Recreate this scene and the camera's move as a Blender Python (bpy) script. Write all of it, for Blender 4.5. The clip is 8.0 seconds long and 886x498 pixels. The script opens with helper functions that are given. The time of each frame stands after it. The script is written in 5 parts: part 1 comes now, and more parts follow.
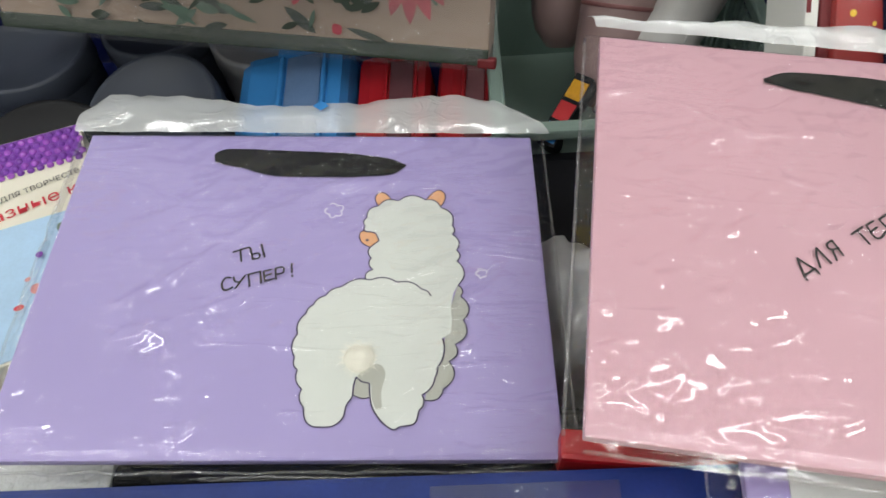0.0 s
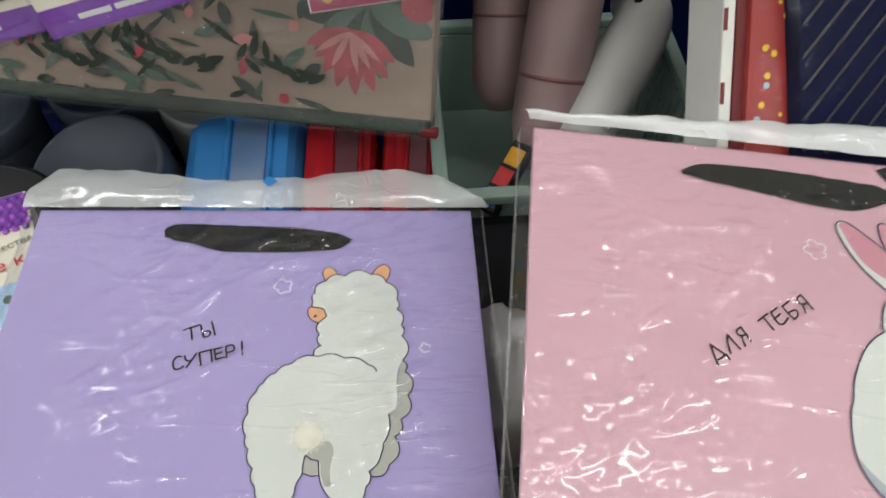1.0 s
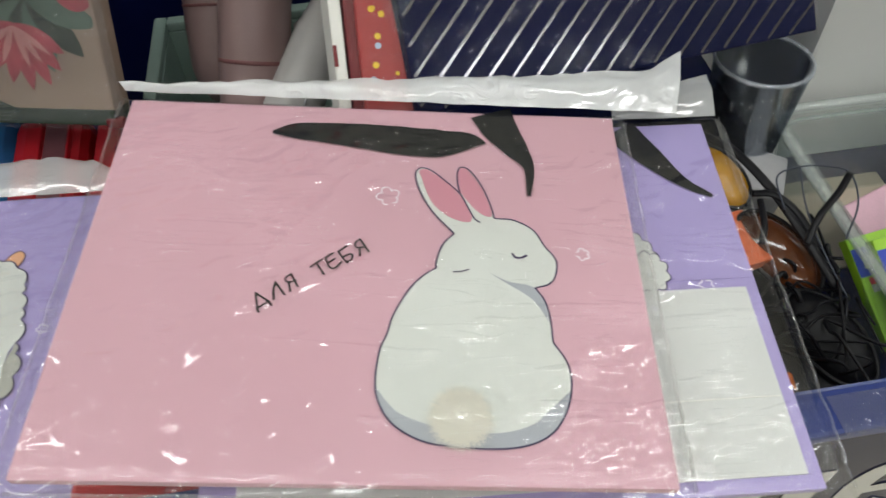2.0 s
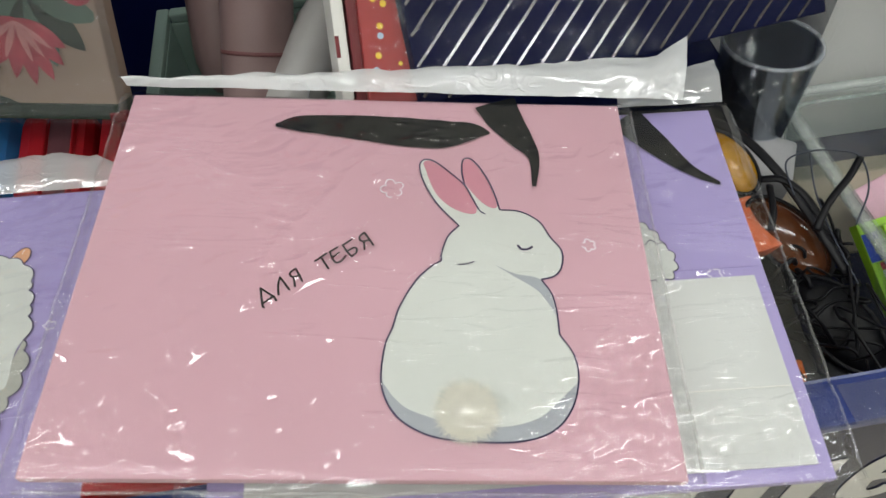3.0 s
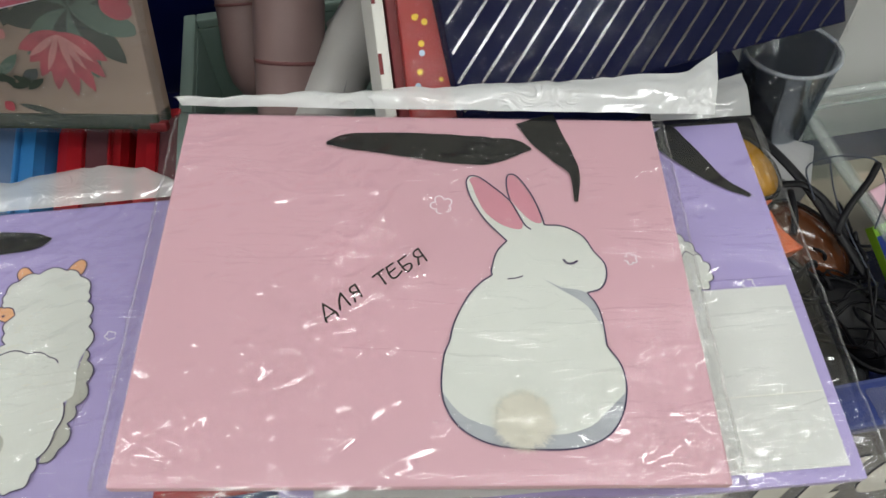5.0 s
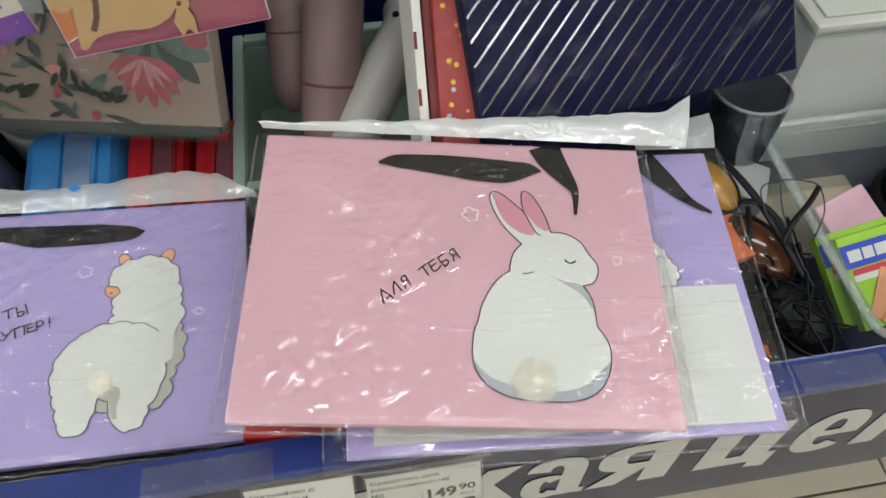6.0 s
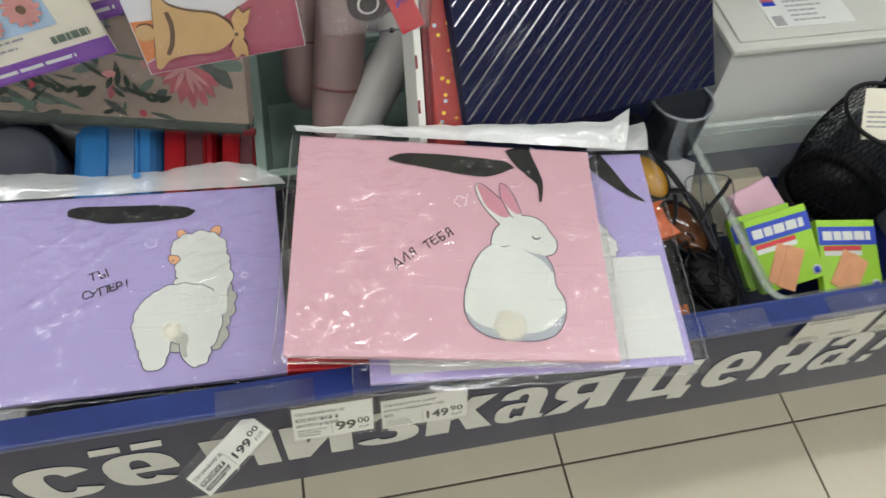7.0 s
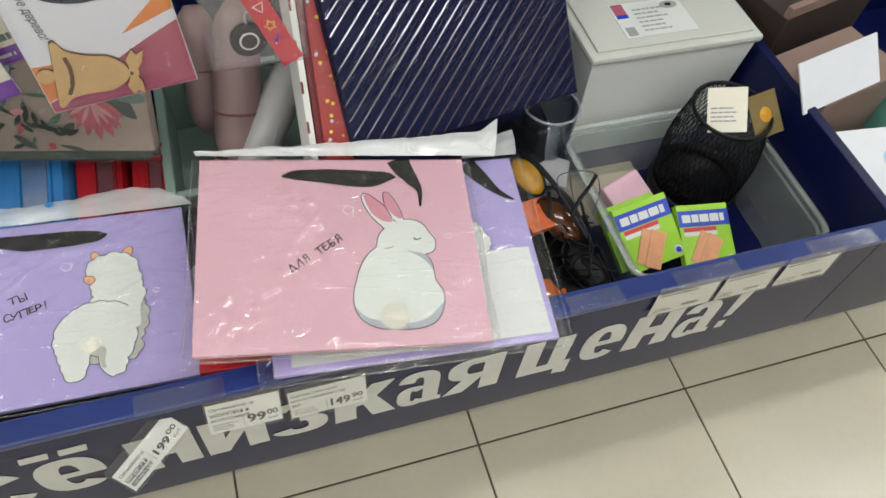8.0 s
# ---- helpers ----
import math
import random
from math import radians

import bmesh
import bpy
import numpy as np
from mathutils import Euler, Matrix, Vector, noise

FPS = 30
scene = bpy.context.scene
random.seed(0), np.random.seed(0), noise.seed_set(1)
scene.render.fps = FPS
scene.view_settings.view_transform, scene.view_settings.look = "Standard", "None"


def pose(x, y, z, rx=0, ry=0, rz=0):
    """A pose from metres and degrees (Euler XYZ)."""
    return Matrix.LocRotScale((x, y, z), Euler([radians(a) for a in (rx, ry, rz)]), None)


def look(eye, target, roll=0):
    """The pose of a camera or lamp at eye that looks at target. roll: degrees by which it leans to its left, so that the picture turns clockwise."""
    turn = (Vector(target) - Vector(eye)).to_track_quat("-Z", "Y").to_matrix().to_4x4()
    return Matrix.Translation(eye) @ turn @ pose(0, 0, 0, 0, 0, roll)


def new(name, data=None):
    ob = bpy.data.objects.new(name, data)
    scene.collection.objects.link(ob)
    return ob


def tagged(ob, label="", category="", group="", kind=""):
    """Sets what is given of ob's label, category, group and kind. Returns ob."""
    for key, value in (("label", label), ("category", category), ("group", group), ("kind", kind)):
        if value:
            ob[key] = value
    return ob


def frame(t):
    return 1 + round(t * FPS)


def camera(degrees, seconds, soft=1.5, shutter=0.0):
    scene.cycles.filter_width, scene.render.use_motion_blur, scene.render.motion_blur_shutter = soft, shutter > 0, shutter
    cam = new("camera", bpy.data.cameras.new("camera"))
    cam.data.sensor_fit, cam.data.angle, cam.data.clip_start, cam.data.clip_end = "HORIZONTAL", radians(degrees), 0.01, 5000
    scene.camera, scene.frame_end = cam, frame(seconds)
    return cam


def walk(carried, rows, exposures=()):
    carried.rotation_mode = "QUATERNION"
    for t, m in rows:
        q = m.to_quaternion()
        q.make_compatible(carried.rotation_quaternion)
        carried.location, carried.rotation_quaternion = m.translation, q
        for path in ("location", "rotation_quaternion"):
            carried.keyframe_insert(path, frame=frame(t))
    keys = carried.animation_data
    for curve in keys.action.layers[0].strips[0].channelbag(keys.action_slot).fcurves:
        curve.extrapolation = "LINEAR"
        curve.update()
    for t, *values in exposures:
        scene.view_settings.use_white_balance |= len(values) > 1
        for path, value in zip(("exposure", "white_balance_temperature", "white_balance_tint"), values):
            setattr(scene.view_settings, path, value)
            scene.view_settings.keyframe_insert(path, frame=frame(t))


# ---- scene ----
cam = camera(62.0, 8.0, shutter=0.3)
PATH = [
    (0, (-0.087, -0.107, 0.982), (-0.169, 1.088, -0.62), -6.0),
    (0.5, (-0.078, -0.107, 0.985), (-0.103, 1.1, -0.61), -4.4),
    (1, (-0.083, -0.09, 1.028), (-0.017, 1.131, -0.554), -0.8),
    (1.2, (-0.016, -0.111, 1.038), (0.089, 1.127, -0.53), 0.0),
    (1.5, (0.075, -0.131, 1.033), (0.232, 1.122, -0.517), -0.2),
    (2, (0.145, -0.147, 1.006), (0.326, 1.098, -0.549), -1.3),
    (2.2, (0.161, -0.143, 1.003), (0.317, 1.079, -0.573), -2.4),
    (3.5, (0.136, -0.142, 1.009), (0.289, 1.075, -0.571), -3.2),
    (4, (0.129, -0.14, 1.01), (0.279, 1.074, -0.573), -3.6),
    (4.5, (0.124, -0.135, 1.012), (0.281, 1.072, -0.575), -3.3),
    (4.7, (0.122, -0.132, 1.019), (0.277, 1.063, -0.577), -3.3),
    (5.8, (0.08, -0.178, 1.121), (0.281, 0.976, -0.501), 0.0),
    (6, (0.068, -0.2, 1.147), (0.276, 0.951, -0.475), 0.7),
    (6.5, (0.037, -0.252, 1.197), (0.274, 0.854, -0.452), 3.4),
    (7, (0.007, -0.293, 1.296), (0.324, 0.779, -0.362), 6.2),
    (7.5, (0.031, -0.347, 1.358), (0.448, 0.695, -0.297), 8.3),
    (8, (0.049, -0.364, 1.383), (0.517, 0.677, -0.259), 8.7),
]
walk(cam, [(t, look(eye, target, roll)) for t, eye, target, roll in PATH], exposures=((0, -0.15), (1.0, -0.24), (1.5, -0.2), (2.0, -0.32), (4.7, -0.37), (6.0, -0.3), (6.5, -0.26), (8, -0.16)))

# ---- light ----
world = bpy.data.worlds.new("world")
scene.world = world
world.use_nodes = True
world.node_tree.nodes["Background"].inputs[0].default_value = (0.8, 0.85, 0.9, 1)
world.node_tree.nodes["Background"].inputs[1].default_value = 0.02
LAMP_WATTS = 10.2


# ---- materials ----
def mat(name, colour, rough=0.5, metal=0.0, vary=0.12, scale=30.0, bump=0.0, fine=400.0, spec=0.5, coat=0.0, bump_scale=None):
    """Principled surface with colour variation at two scales and fine relief."""
    m = bpy.data.materials.new(name)
    m.use_nodes = True
    nt = m.node_tree
    b = nt.nodes["Principled BSDF"]
    b.inputs["Roughness"].default_value = rough
    b.inputs["Metallic"].default_value = metal
    b.inputs["Specular IOR Level"].default_value = spec
    b.inputs["Coat Weight"].default_value = coat
    b.inputs["Coat Roughness"].default_value = 0.08
    tc = nt.nodes.new("ShaderNodeTexCoord")
    n1 = nt.nodes.new("ShaderNodeTexNoise")
    n1.inputs["Scale"].default_value = scale
    n1.inputs["Detail"].default_value = 4
    n2 = nt.nodes.new("ShaderNodeTexNoise")
    n2.inputs["Scale"].default_value = fine
    n2.inputs["Detail"].default_value = 2
    nt.links.new(tc.outputs["Object"], n1.inputs["Vector"])
    nt.links.new(tc.outputs["Object"], n2.inputs["Vector"])
    add = nt.nodes.new("ShaderNodeMath")
    add.operation = "MULTIPLY_ADD"
    add.inputs[1].default_value = 0.35
    nt.links.new(n2.outputs["Fac"], add.inputs[0])
    nt.links.new(n1.outputs["Fac"], add.inputs[2])
    ramp = nt.nodes.new("ShaderNodeValToRGB")
    ramp.color_ramp.elements[0].position, ramp.color_ramp.elements[1].position = 0.35, 1.0
    ramp.color_ramp.elements[0].color = (*[c * (1 - vary) for c in colour], 1)
    ramp.color_ramp.elements[1].color = (*[min(1, c * (1 + vary)) for c in colour], 1)
    nt.links.new(add.outputs[0], ramp.inputs[0])
    nt.links.new(ramp.outputs[0], b.inputs["Base Color"])
    if bump:
        bp = nt.nodes.new("ShaderNodeBump")
        bp.inputs["Strength"].default_value = 1.0
        bp.inputs["Distance"].default_value = bump
        if bump_scale:
            n3 = nt.nodes.new("ShaderNodeTexNoise")
            n3.inputs["Scale"].default_value = bump_scale
            n3.inputs["Detail"].default_value = 3
            nt.links.new(tc.outputs["Object"], n3.inputs["Vector"])
            nt.links.new(n3.outputs["Fac"], bp.inputs["Height"])
        else:
            nt.links.new(add.outputs[0], bp.inputs["Height"])
        nt.links.new(bp.outputs["Normal"], b.inputs["Normal"])
    return m


def film_mat(name, haze=0.04, rough=0.06, gloss=1.0, bump=0.0004, scale=22.0, tint=(1, 1, 1), stretch=(1, 1, 1), haze_colour=(0.85, 0.87, 0.88), crease=0.05):
    """Clear plastic: see-through, with a Fresnel gloss on crinkled relief and a little milky haze."""
    m = bpy.data.materials.new(name)
    m.use_nodes = True
    nt = m.node_tree
    nt.nodes.clear()
    out = nt.nodes.new("ShaderNodeOutputMaterial")
    tr = nt.nodes.new("ShaderNodeBsdfTransparent")
    tr.inputs[0].default_value = (*tint, 1)
    gl = nt.nodes.new("ShaderNodeBsdfGlossy")
    gl.inputs["Roughness"].default_value = rough
    df = nt.nodes.new("ShaderNodeBsdfDiffuse")
    df.inputs[0].default_value = (*haze_colour, 1)
    tc = nt.nodes.new("ShaderNodeTexCoord")
    mp = nt.nodes.new("ShaderNodeMapping")
    mp.inputs["Scale"].default_value = stretch
    mp.inputs["Rotation"].default_value = (0, 0, 0.5)
    nz = nt.nodes.new("ShaderNodeTexNoise")
    nz.inputs["Scale"].default_value = scale
    nz.inputs["Detail"].default_value = 3
    nz.inputs["Distortion"].default_value = 0.6
    bp = nt.nodes.new("ShaderNodeBump")
    bp.inputs["Distance"].default_value = bump
    fr = nt.nodes.new("ShaderNodeLayerWeight")
    fr.inputs["Blend"].default_value = 0.5
    pw = nt.nodes.new("ShaderNodeMath")
    pw.operation = "POWER"
    pw.inputs[1].default_value = 5.0
    mul = nt.nodes.new("ShaderNodeMath")
    mul.operation = "MULTIPLY_ADD"
    mul.use_clamp = True
    mul.inputs[1].default_value = 0.9
    mul.inputs[2].default_value = 0.045 * gloss
    nt.links.new(tc.outputs["Object"], mp.inputs[0])
    nt.links.new(mp.outputs[0], nz.inputs["Vector"])
    total = None
    for k, (size, weight) in enumerate(((1.0, 1.0), (2.5, 0.35))):
        if k:
            nz = nt.nodes.new("ShaderNodeTexNoise")
            nz.inputs["Scale"].default_value = scale * size
            nz.inputs["Detail"].default_value = 2
            nz.inputs["Distortion"].default_value = 1.2
            nt.links.new(mp.outputs[0], nz.inputs["Vector"])
        sub = nt.nodes.new("ShaderNodeMath")
        sub.operation = "SUBTRACT"
        sub.inputs[1].default_value = 0.5
        ab = nt.nodes.new("ShaderNodeMath")
        ab.operation = "ABSOLUTE"
        mr = nt.nodes.new("ShaderNodeMapRange")
        mr.inputs["From Max"].default_value = crease
        mr.inputs["To Min"].default_value = weight
        mr.inputs["To Max"].default_value = 0.0
        mr.interpolation_type = "SMOOTHSTEP"
        nt.links.new(nz.outputs["Fac"], sub.inputs[0])
        nt.links.new(sub.outputs[0], ab.inputs[0])
        nt.links.new(ab.outputs[0], mr.inputs["Value"])
        mask = nt.nodes.new("ShaderNodeTexNoise")
        mask.inputs["Scale"].default_value = 11.0 + 9 * k
        nt.links.new(tc.outputs["Object"], mask.inputs["Vector"])
        mk = nt.nodes.new("ShaderNodeMapRange")
        mk.inputs["From Min"].default_value = 0.46
        mk.inputs["From Max"].default_value = 0.66
        nt.links.new(mask.outputs["Fac"], mk.inputs["Value"])
        pm = nt.nodes.new("ShaderNodeMath")
        pm.operation = "MULTIPLY"
        nt.links.new(mr.outputs[0], pm.inputs[0])
        nt.links.new(mk.outputs[0], pm.inputs[1])
        if total:
            ad = nt.nodes.new("ShaderNodeMath")
            nt.links.new(total.outputs[0], ad.inputs[0])
            nt.links.new(pm.outputs[0], ad.inputs[1])
            pm = ad
        total = pm
    nt.links.new(total.outputs[0], bp.inputs["Height"])
    for n in (gl, df):
        nt.links.new(bp.outputs["Normal"], n.inputs["Normal"])
    nt.links.new(fr.outputs["Facing"], pw.inputs[0])
    nt.links.new(pw.outputs[0], mul.inputs[0])
    mx0 = nt.nodes.new("ShaderNodeMixShader")
    mx0.inputs[0].default_value = haze
    nt.links.new(tr.outputs[0], mx0.inputs[1])
    nt.links.new(df.outputs[0], mx0.inputs[2])
    mx = nt.nodes.new("ShaderNodeMixShader")
    nt.links.new(mul.outputs[0], mx.inputs[0])
    nt.links.new(mx0.outputs[0], mx.inputs[1])
    nt.links.new(gl.outputs[0], mx.inputs[2])
    nt.links.new(mx.outputs[0], out.inputs[0])
    return m


def glow_mat(name, colour, strength):
    m = bpy.data.materials.new(name)
    m.use_nodes = True
    b = m.node_tree.nodes["Principled BSDF"]
    b.inputs["Emission Color"].default_value = (*colour, 1)
    b.inputs["Emission Strength"].default_value = strength
    return m


M_PINK = mat("pink_paper", (0.665, 0.40, 0.468), 0.42, vary=0.03, scale=9, bump=0.00005)
M_PURPLE = mat("lilac_paper", (0.40, 0.34, 0.64), 0.42, vary=0.03, scale=9, bump=0.00005)
M_WHITE_PAPER = mat("white_paper", (0.66, 0.68, 0.66), 0.6, vary=0.03, scale=12, bump=0.0001)
M_FUR = mat("white_print", (0.67, 0.70, 0.66), 0.55, vary=0.04, scale=25, bump=0.0001, bump_scale=60)
M_FLUFF = mat("cream_fluff", (0.86, 0.84, 0.75), 0.9, vary=0.05, scale=80)
M_GREY_PRINT = mat("grey_print", (0.40, 0.43, 0.47), 0.6, vary=0.04)
M_FLEECE_SHADE = mat("greige_print", (0.44, 0.45, 0.40), 0.6, vary=0.05)
M_PINK_EAR = mat("rose_print", (0.62, 0.27, 0.34), 0.5, vary=0.04)
M_PEACH = mat("peach_print", (0.80, 0.42, 0.22), 0.5, vary=0.05)
M_LINE = mat("dark_violet_line", (0.06, 0.045, 0.11), 0.6, vary=0.05)
M_INK = mat("black_ink", (0.02, 0.018, 0.02), 0.5, vary=0.1)
M_WHITE_LINE = mat("white_line", (0.85, 0.83, 0.87), 0.6, vary=0.02)
M_RIBBON = mat("black_satin", (0.007, 0.008, 0.009), 0.5, spec=0.16, vary=0.3, scale=40, bump=0.0006, bump_scale=70)
M_FILM = film_mat("clear_film", 0.008, 0.07, 1.9, 0.0014, 9, stretch=(0.55, 2.8, 1), crease=0.035)
M_FILM_DIM = film_mat("dull_film", 0.003, 0.12, 0.35, 0.002, 12, stretch=(1, 2.2, 1), crease=0.035)
M_FILM_HAZY = film_mat("hazy_film", 0.07, 0.16, 1.1, 0.003, 10, stretch=(1, 2.2, 1), crease=0.05)
M_SEAM = film_mat("film_seam", 0.06, 0.10, 2.0, 0.002, 40)
M_FLAP = film_mat("milky_flap", 0.50, 0.10, 2.0, 0.0016, 16, stretch=(1, 1.6, 1), haze_colour=(0.72, 0.74, 0.75), crease=0.12)
M_FLAP_WHITE = film_mat("white_flap", 0.74, 0.12, 2.4, 0.002, 16, stretch=(1, 1.6, 1), haze_colour=(0.80, 0.82, 0.83), crease=0.12)
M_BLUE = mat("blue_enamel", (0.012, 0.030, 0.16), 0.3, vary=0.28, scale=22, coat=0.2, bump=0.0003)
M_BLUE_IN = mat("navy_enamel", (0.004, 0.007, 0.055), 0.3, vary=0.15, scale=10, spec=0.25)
M_PANEL = mat("laminated_panel", (0.013, 0.016, 0.058), 0.22, vary=0.14, scale=6, spec=0.15)
M_LETTER = mat("grey_letter", (0.60, 0.60, 0.57), 0.35, vary=0.05)
M_TILE = mat("beige_tile", (0.60, 0.55, 0.43), 0.24, vary=0.07, scale=5, fine=60, bump=0.00015, spec=0.5)
M_JOINT = mat("dark_grout", (0.10, 0.085, 0.06), 0.9, vary=0.25, scale=40)
M_CEIL = mat("white_ceiling", (0.75, 0.75, 0.74), 0.9, vary=0.04, scale=2)
M_WALL = mat("pale_wall", (0.62, 0.63, 0.64), 0.8, vary=0.06, scale=1.5)
M_LAMP = glow_mat("lamp_diffuser", (0.97, 0.99, 1.0), 6.0)
M_STEEL = mat("white_steel", (0.7, 0.7, 0.7), 0.4, vary=0.05)
M_CHROME = mat("zinc_wire", (0.6, 0.6, 0.62), 0.25, metal=1.0, vary=0.1)
M_TAG = mat("tag_paper", (0.78, 0.78, 0.73), 0.5, vary=0.04, scale=20)
M_NAVY = mat("navy_gift_paper", (0.004, 0.006, 0.034), 0.6, spec=0.08, vary=0.25, scale=12, bump=0.0008, bump_scale=14)
M_SILVER = mat("silver_foil", (0.26, 0.255, 0.285), 0.16, metal=1.0, vary=0.2, scale=60)
M_RED_BAG = mat("red_gift_paper", (0.36, 0.032, 0.030), 0.35, vary=0.15, scale=20, bump=0.0005, bump_scale=25)
M_MAROON = mat("maroon_paper", (0.16, 0.012, 0.016), 0.5, vary=0.15)
M_YELLOW = mat("yellow_dot", (0.85, 0.58, 0.05), 0.5)
M_PALE_BLUE = mat("pale_blue_dot", (0.45, 0.55, 0.68), 0.5)
M_CREAM = mat("cream_paper", (0.36, 0.265, 0.205), 0.5, vary=0.06, scale=12, bump=0.0003, bump_scale=18)
M_LEAF = mat("printed_green", (0.10, 0.155, 0.12), 0.5, vary=0.25, scale=30)
M_LEAF_DARK = mat("printed_dark_green", (0.035, 0.05, 0.035), 0.5, vary=0.25, scale=30)
M_PETAL = mat("printed_coral", (0.46, 0.075, 0.10), 0.5, vary=0.35, scale=45)
M_PETAL_LIGHT = mat("printed_blush", (0.62, 0.27, 0.26), 0.5, vary=0.2, scale=45)
M_MINT = mat("mint_plastic", (0.26, 0.35, 0.31), 0.35, vary=0.05, scale=10)
M_ROSE = mat("dusty_pink_plastic", (0.29, 0.195, 0.19), 0.45, vary=0.06, scale=14)
M_ROSE_DARK = mat("brown_rose", (0.22, 0.09, 0.09), 0.5)
M_GOOSE = mat("white_plastic", (0.46, 0.45, 0.44), 0.35, vary=0.05)
M_GREY = mat("slate_plastic", (0.050, 0.058, 0.080), 0.45, spec=0.3, vary=0.1, scale=12)
M_GREY_LIGHT = mat("light_grey_plastic", (0.33, 0.33, 0.34), 0.4, vary=0.1)
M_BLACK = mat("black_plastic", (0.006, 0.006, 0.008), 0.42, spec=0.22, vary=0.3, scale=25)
M_SKY = mat("bright_blue_plastic", (0.04, 0.22, 0.55), 0.4, spec=0.35, vary=0.1, scale=18)
M_SKY_DARK = mat("smoky_blue_window", (0.12, 0.20, 0.36), 0.25, vary=0.12)
M_RED = mat("red_plastic", (0.45, 0.012, 0.02), 0.35, vary=0.12, scale=18)
M_RED_WIN = mat("smoky_red_window", (0.16, 0.06, 0.07), 0.25, vary=0.12)
M_BOX = film_mat("frosted_box", 0.93, 0.25, 1.0, 0.0002, 30, tint=(0.92, 0.94, 0.92), haze_colour=(0.95, 0.96, 0.94))
M_LID = film_mat("frosted_lid", 0.86, 0.22, 1.0, 0.0002, 30, tint=(0.85, 0.87, 0.84), haze_colour=(0.66, 0.67, 0.62))
M_TRAY = film_mat("clear_tray", 0.09, 0.10, 1.2, 0.0002, 30, tint=(0.93, 0.96, 0.95), haze_colour=(0.90, 0.93, 0.91))
M_TRAY_RIM = film_mat("frosted_tray_rim", 0.24, 0.14, 1.4, 0.0002, 30, tint=(0.93, 0.96, 0.95), haze_colour=(0.84, 0.88, 0.86))
M_CUP = film_mat("smoky_clear_cup", 0.008, 0.06, 0.3, 0.0001, 20, tint=(0.70, 0.73, 0.77), haze_colour=(0.6, 0.65, 0.7))
M_CUP_RIM = film_mat("cup_rim", 0.32, 0.08, 2.0, 0.0001, 20, haze_colour=(0.6, 0.65, 0.72))
M_WOOD = mat("plywood", (0.62, 0.40, 0.17), 0.55, vary=0.12, scale=25, bump=0.0001)
M_WOOD_EDGE = mat("burnt_wood_edge", (0.12, 0.06, 0.03), 0.7)
M_ORANGE_CARD = mat("orange_card", (0.75, 0.26, 0.07), 0.5, vary=0.05)
M_ROSE_CARD = mat("raspberry_card", (0.42, 0.10, 0.15), 0.5, vary=0.08)
M_LAVENDER_CARD = mat("white_card", (0.76, 0.77, 0.82), 0.5, vary=0.03)
M_VIOLET = mat("violet_card", (0.19, 0.05, 0.36), 0.45, vary=0.1)
M_CARD_BLUE = mat("pale_blue_card", (0.42, 0.60, 0.80), 0.5, vary=0.12)
M_CARD_CREAM = mat("cream_card", (0.78, 0.74, 0.62), 0.5, vary=0.03)
M_CARD_YELLOW = mat("yellow_card", (0.85, 0.60, 0.06), 0.5, vary=0.15, scale=80)
M_GREEN = mat("lime_card", (0.33, 0.62, 0.03), 0.4, vary=0.1, scale=20)
M_ROYAL = mat("royal_blue_card", (0.012, 0.05, 0.48), 0.4, vary=0.08)
M_SKIN_BAND = mat("tan_strip", (0.72, 0.34, 0.17), 0.5, vary=0.12, scale=60)
M_REDPRINT = mat("red_print", (0.60, 0.03, 0.05), 0.45, vary=0.05)
M_KRAFT = mat("taupe_board", (0.27, 0.18, 0.15), 0.6, vary=0.1, scale=20)
M_KRAFT_PALE = mat("beige_board", (0.50, 0.42, 0.33), 0.7, vary=0.08)
M_UMBER = mat("dark_brown_board", (0.05, 0.034, 0.028), 0.5, vary=0.15)
M_GOLD = mat("gold_card", (0.22, 0.16, 0.06), 0.35, metal=0.3, vary=0.2)
M_ORANGE = mat("amber_plastic", (0.60, 0.13, 0.015), 0.2, vary=0.3, scale=40)
M_BROWN_LENS = mat("brown_lens", (0.09, 0.028, 0.010), 0.12, vary=0.3, scale=30, spec=0.6)
M_ORANGE_FOIL = mat("orange_foil", (0.72, 0.15, 0.045), 0.4, vary=0.25, scale=45)
M_AMBER = mat("yellow_plastic", (0.55, 0.27, 0.015), 0.25, vary=0.35, scale=45)
M_TURQ = mat("turquoise_card", (0.25, 0.62, 0.52), 0.5)
M_LEG = mat("pine_leg", (0.55, 0.36, 0.15), 0.6, vary=0.15)


# ---- geometry helpers ----
def finish(name, bm, materials, label=""):
    me = bpy.data.meshes.new(name)
    if any(len(e.link_faces) > 1 for e in bm.edges) and not any(len(e.link_faces) == 1 for e in bm.edges):
        bmesh.ops.recalc_face_normals(bm, faces=bm.faces)
    bm.to_mesh(me)
    bm.free()
    for m in materials if isinstance(materials, (list, tuple)) else [materials]:
        me.materials.append(m)
    ob = new(name, me)
    if label:
        ob["label"] = label
    return ob


def part(name, bm, material, parent, label=""):
    ob = finish(name, bm, material, label)
    ob.parent = parent
    return ob


def thing(name, m, label, category, group="", kind=""):
    e = new(name)
    e.empty_display_size = 0.02
    e.matrix_world = m
    return tagged(e, label, category, group, kind)


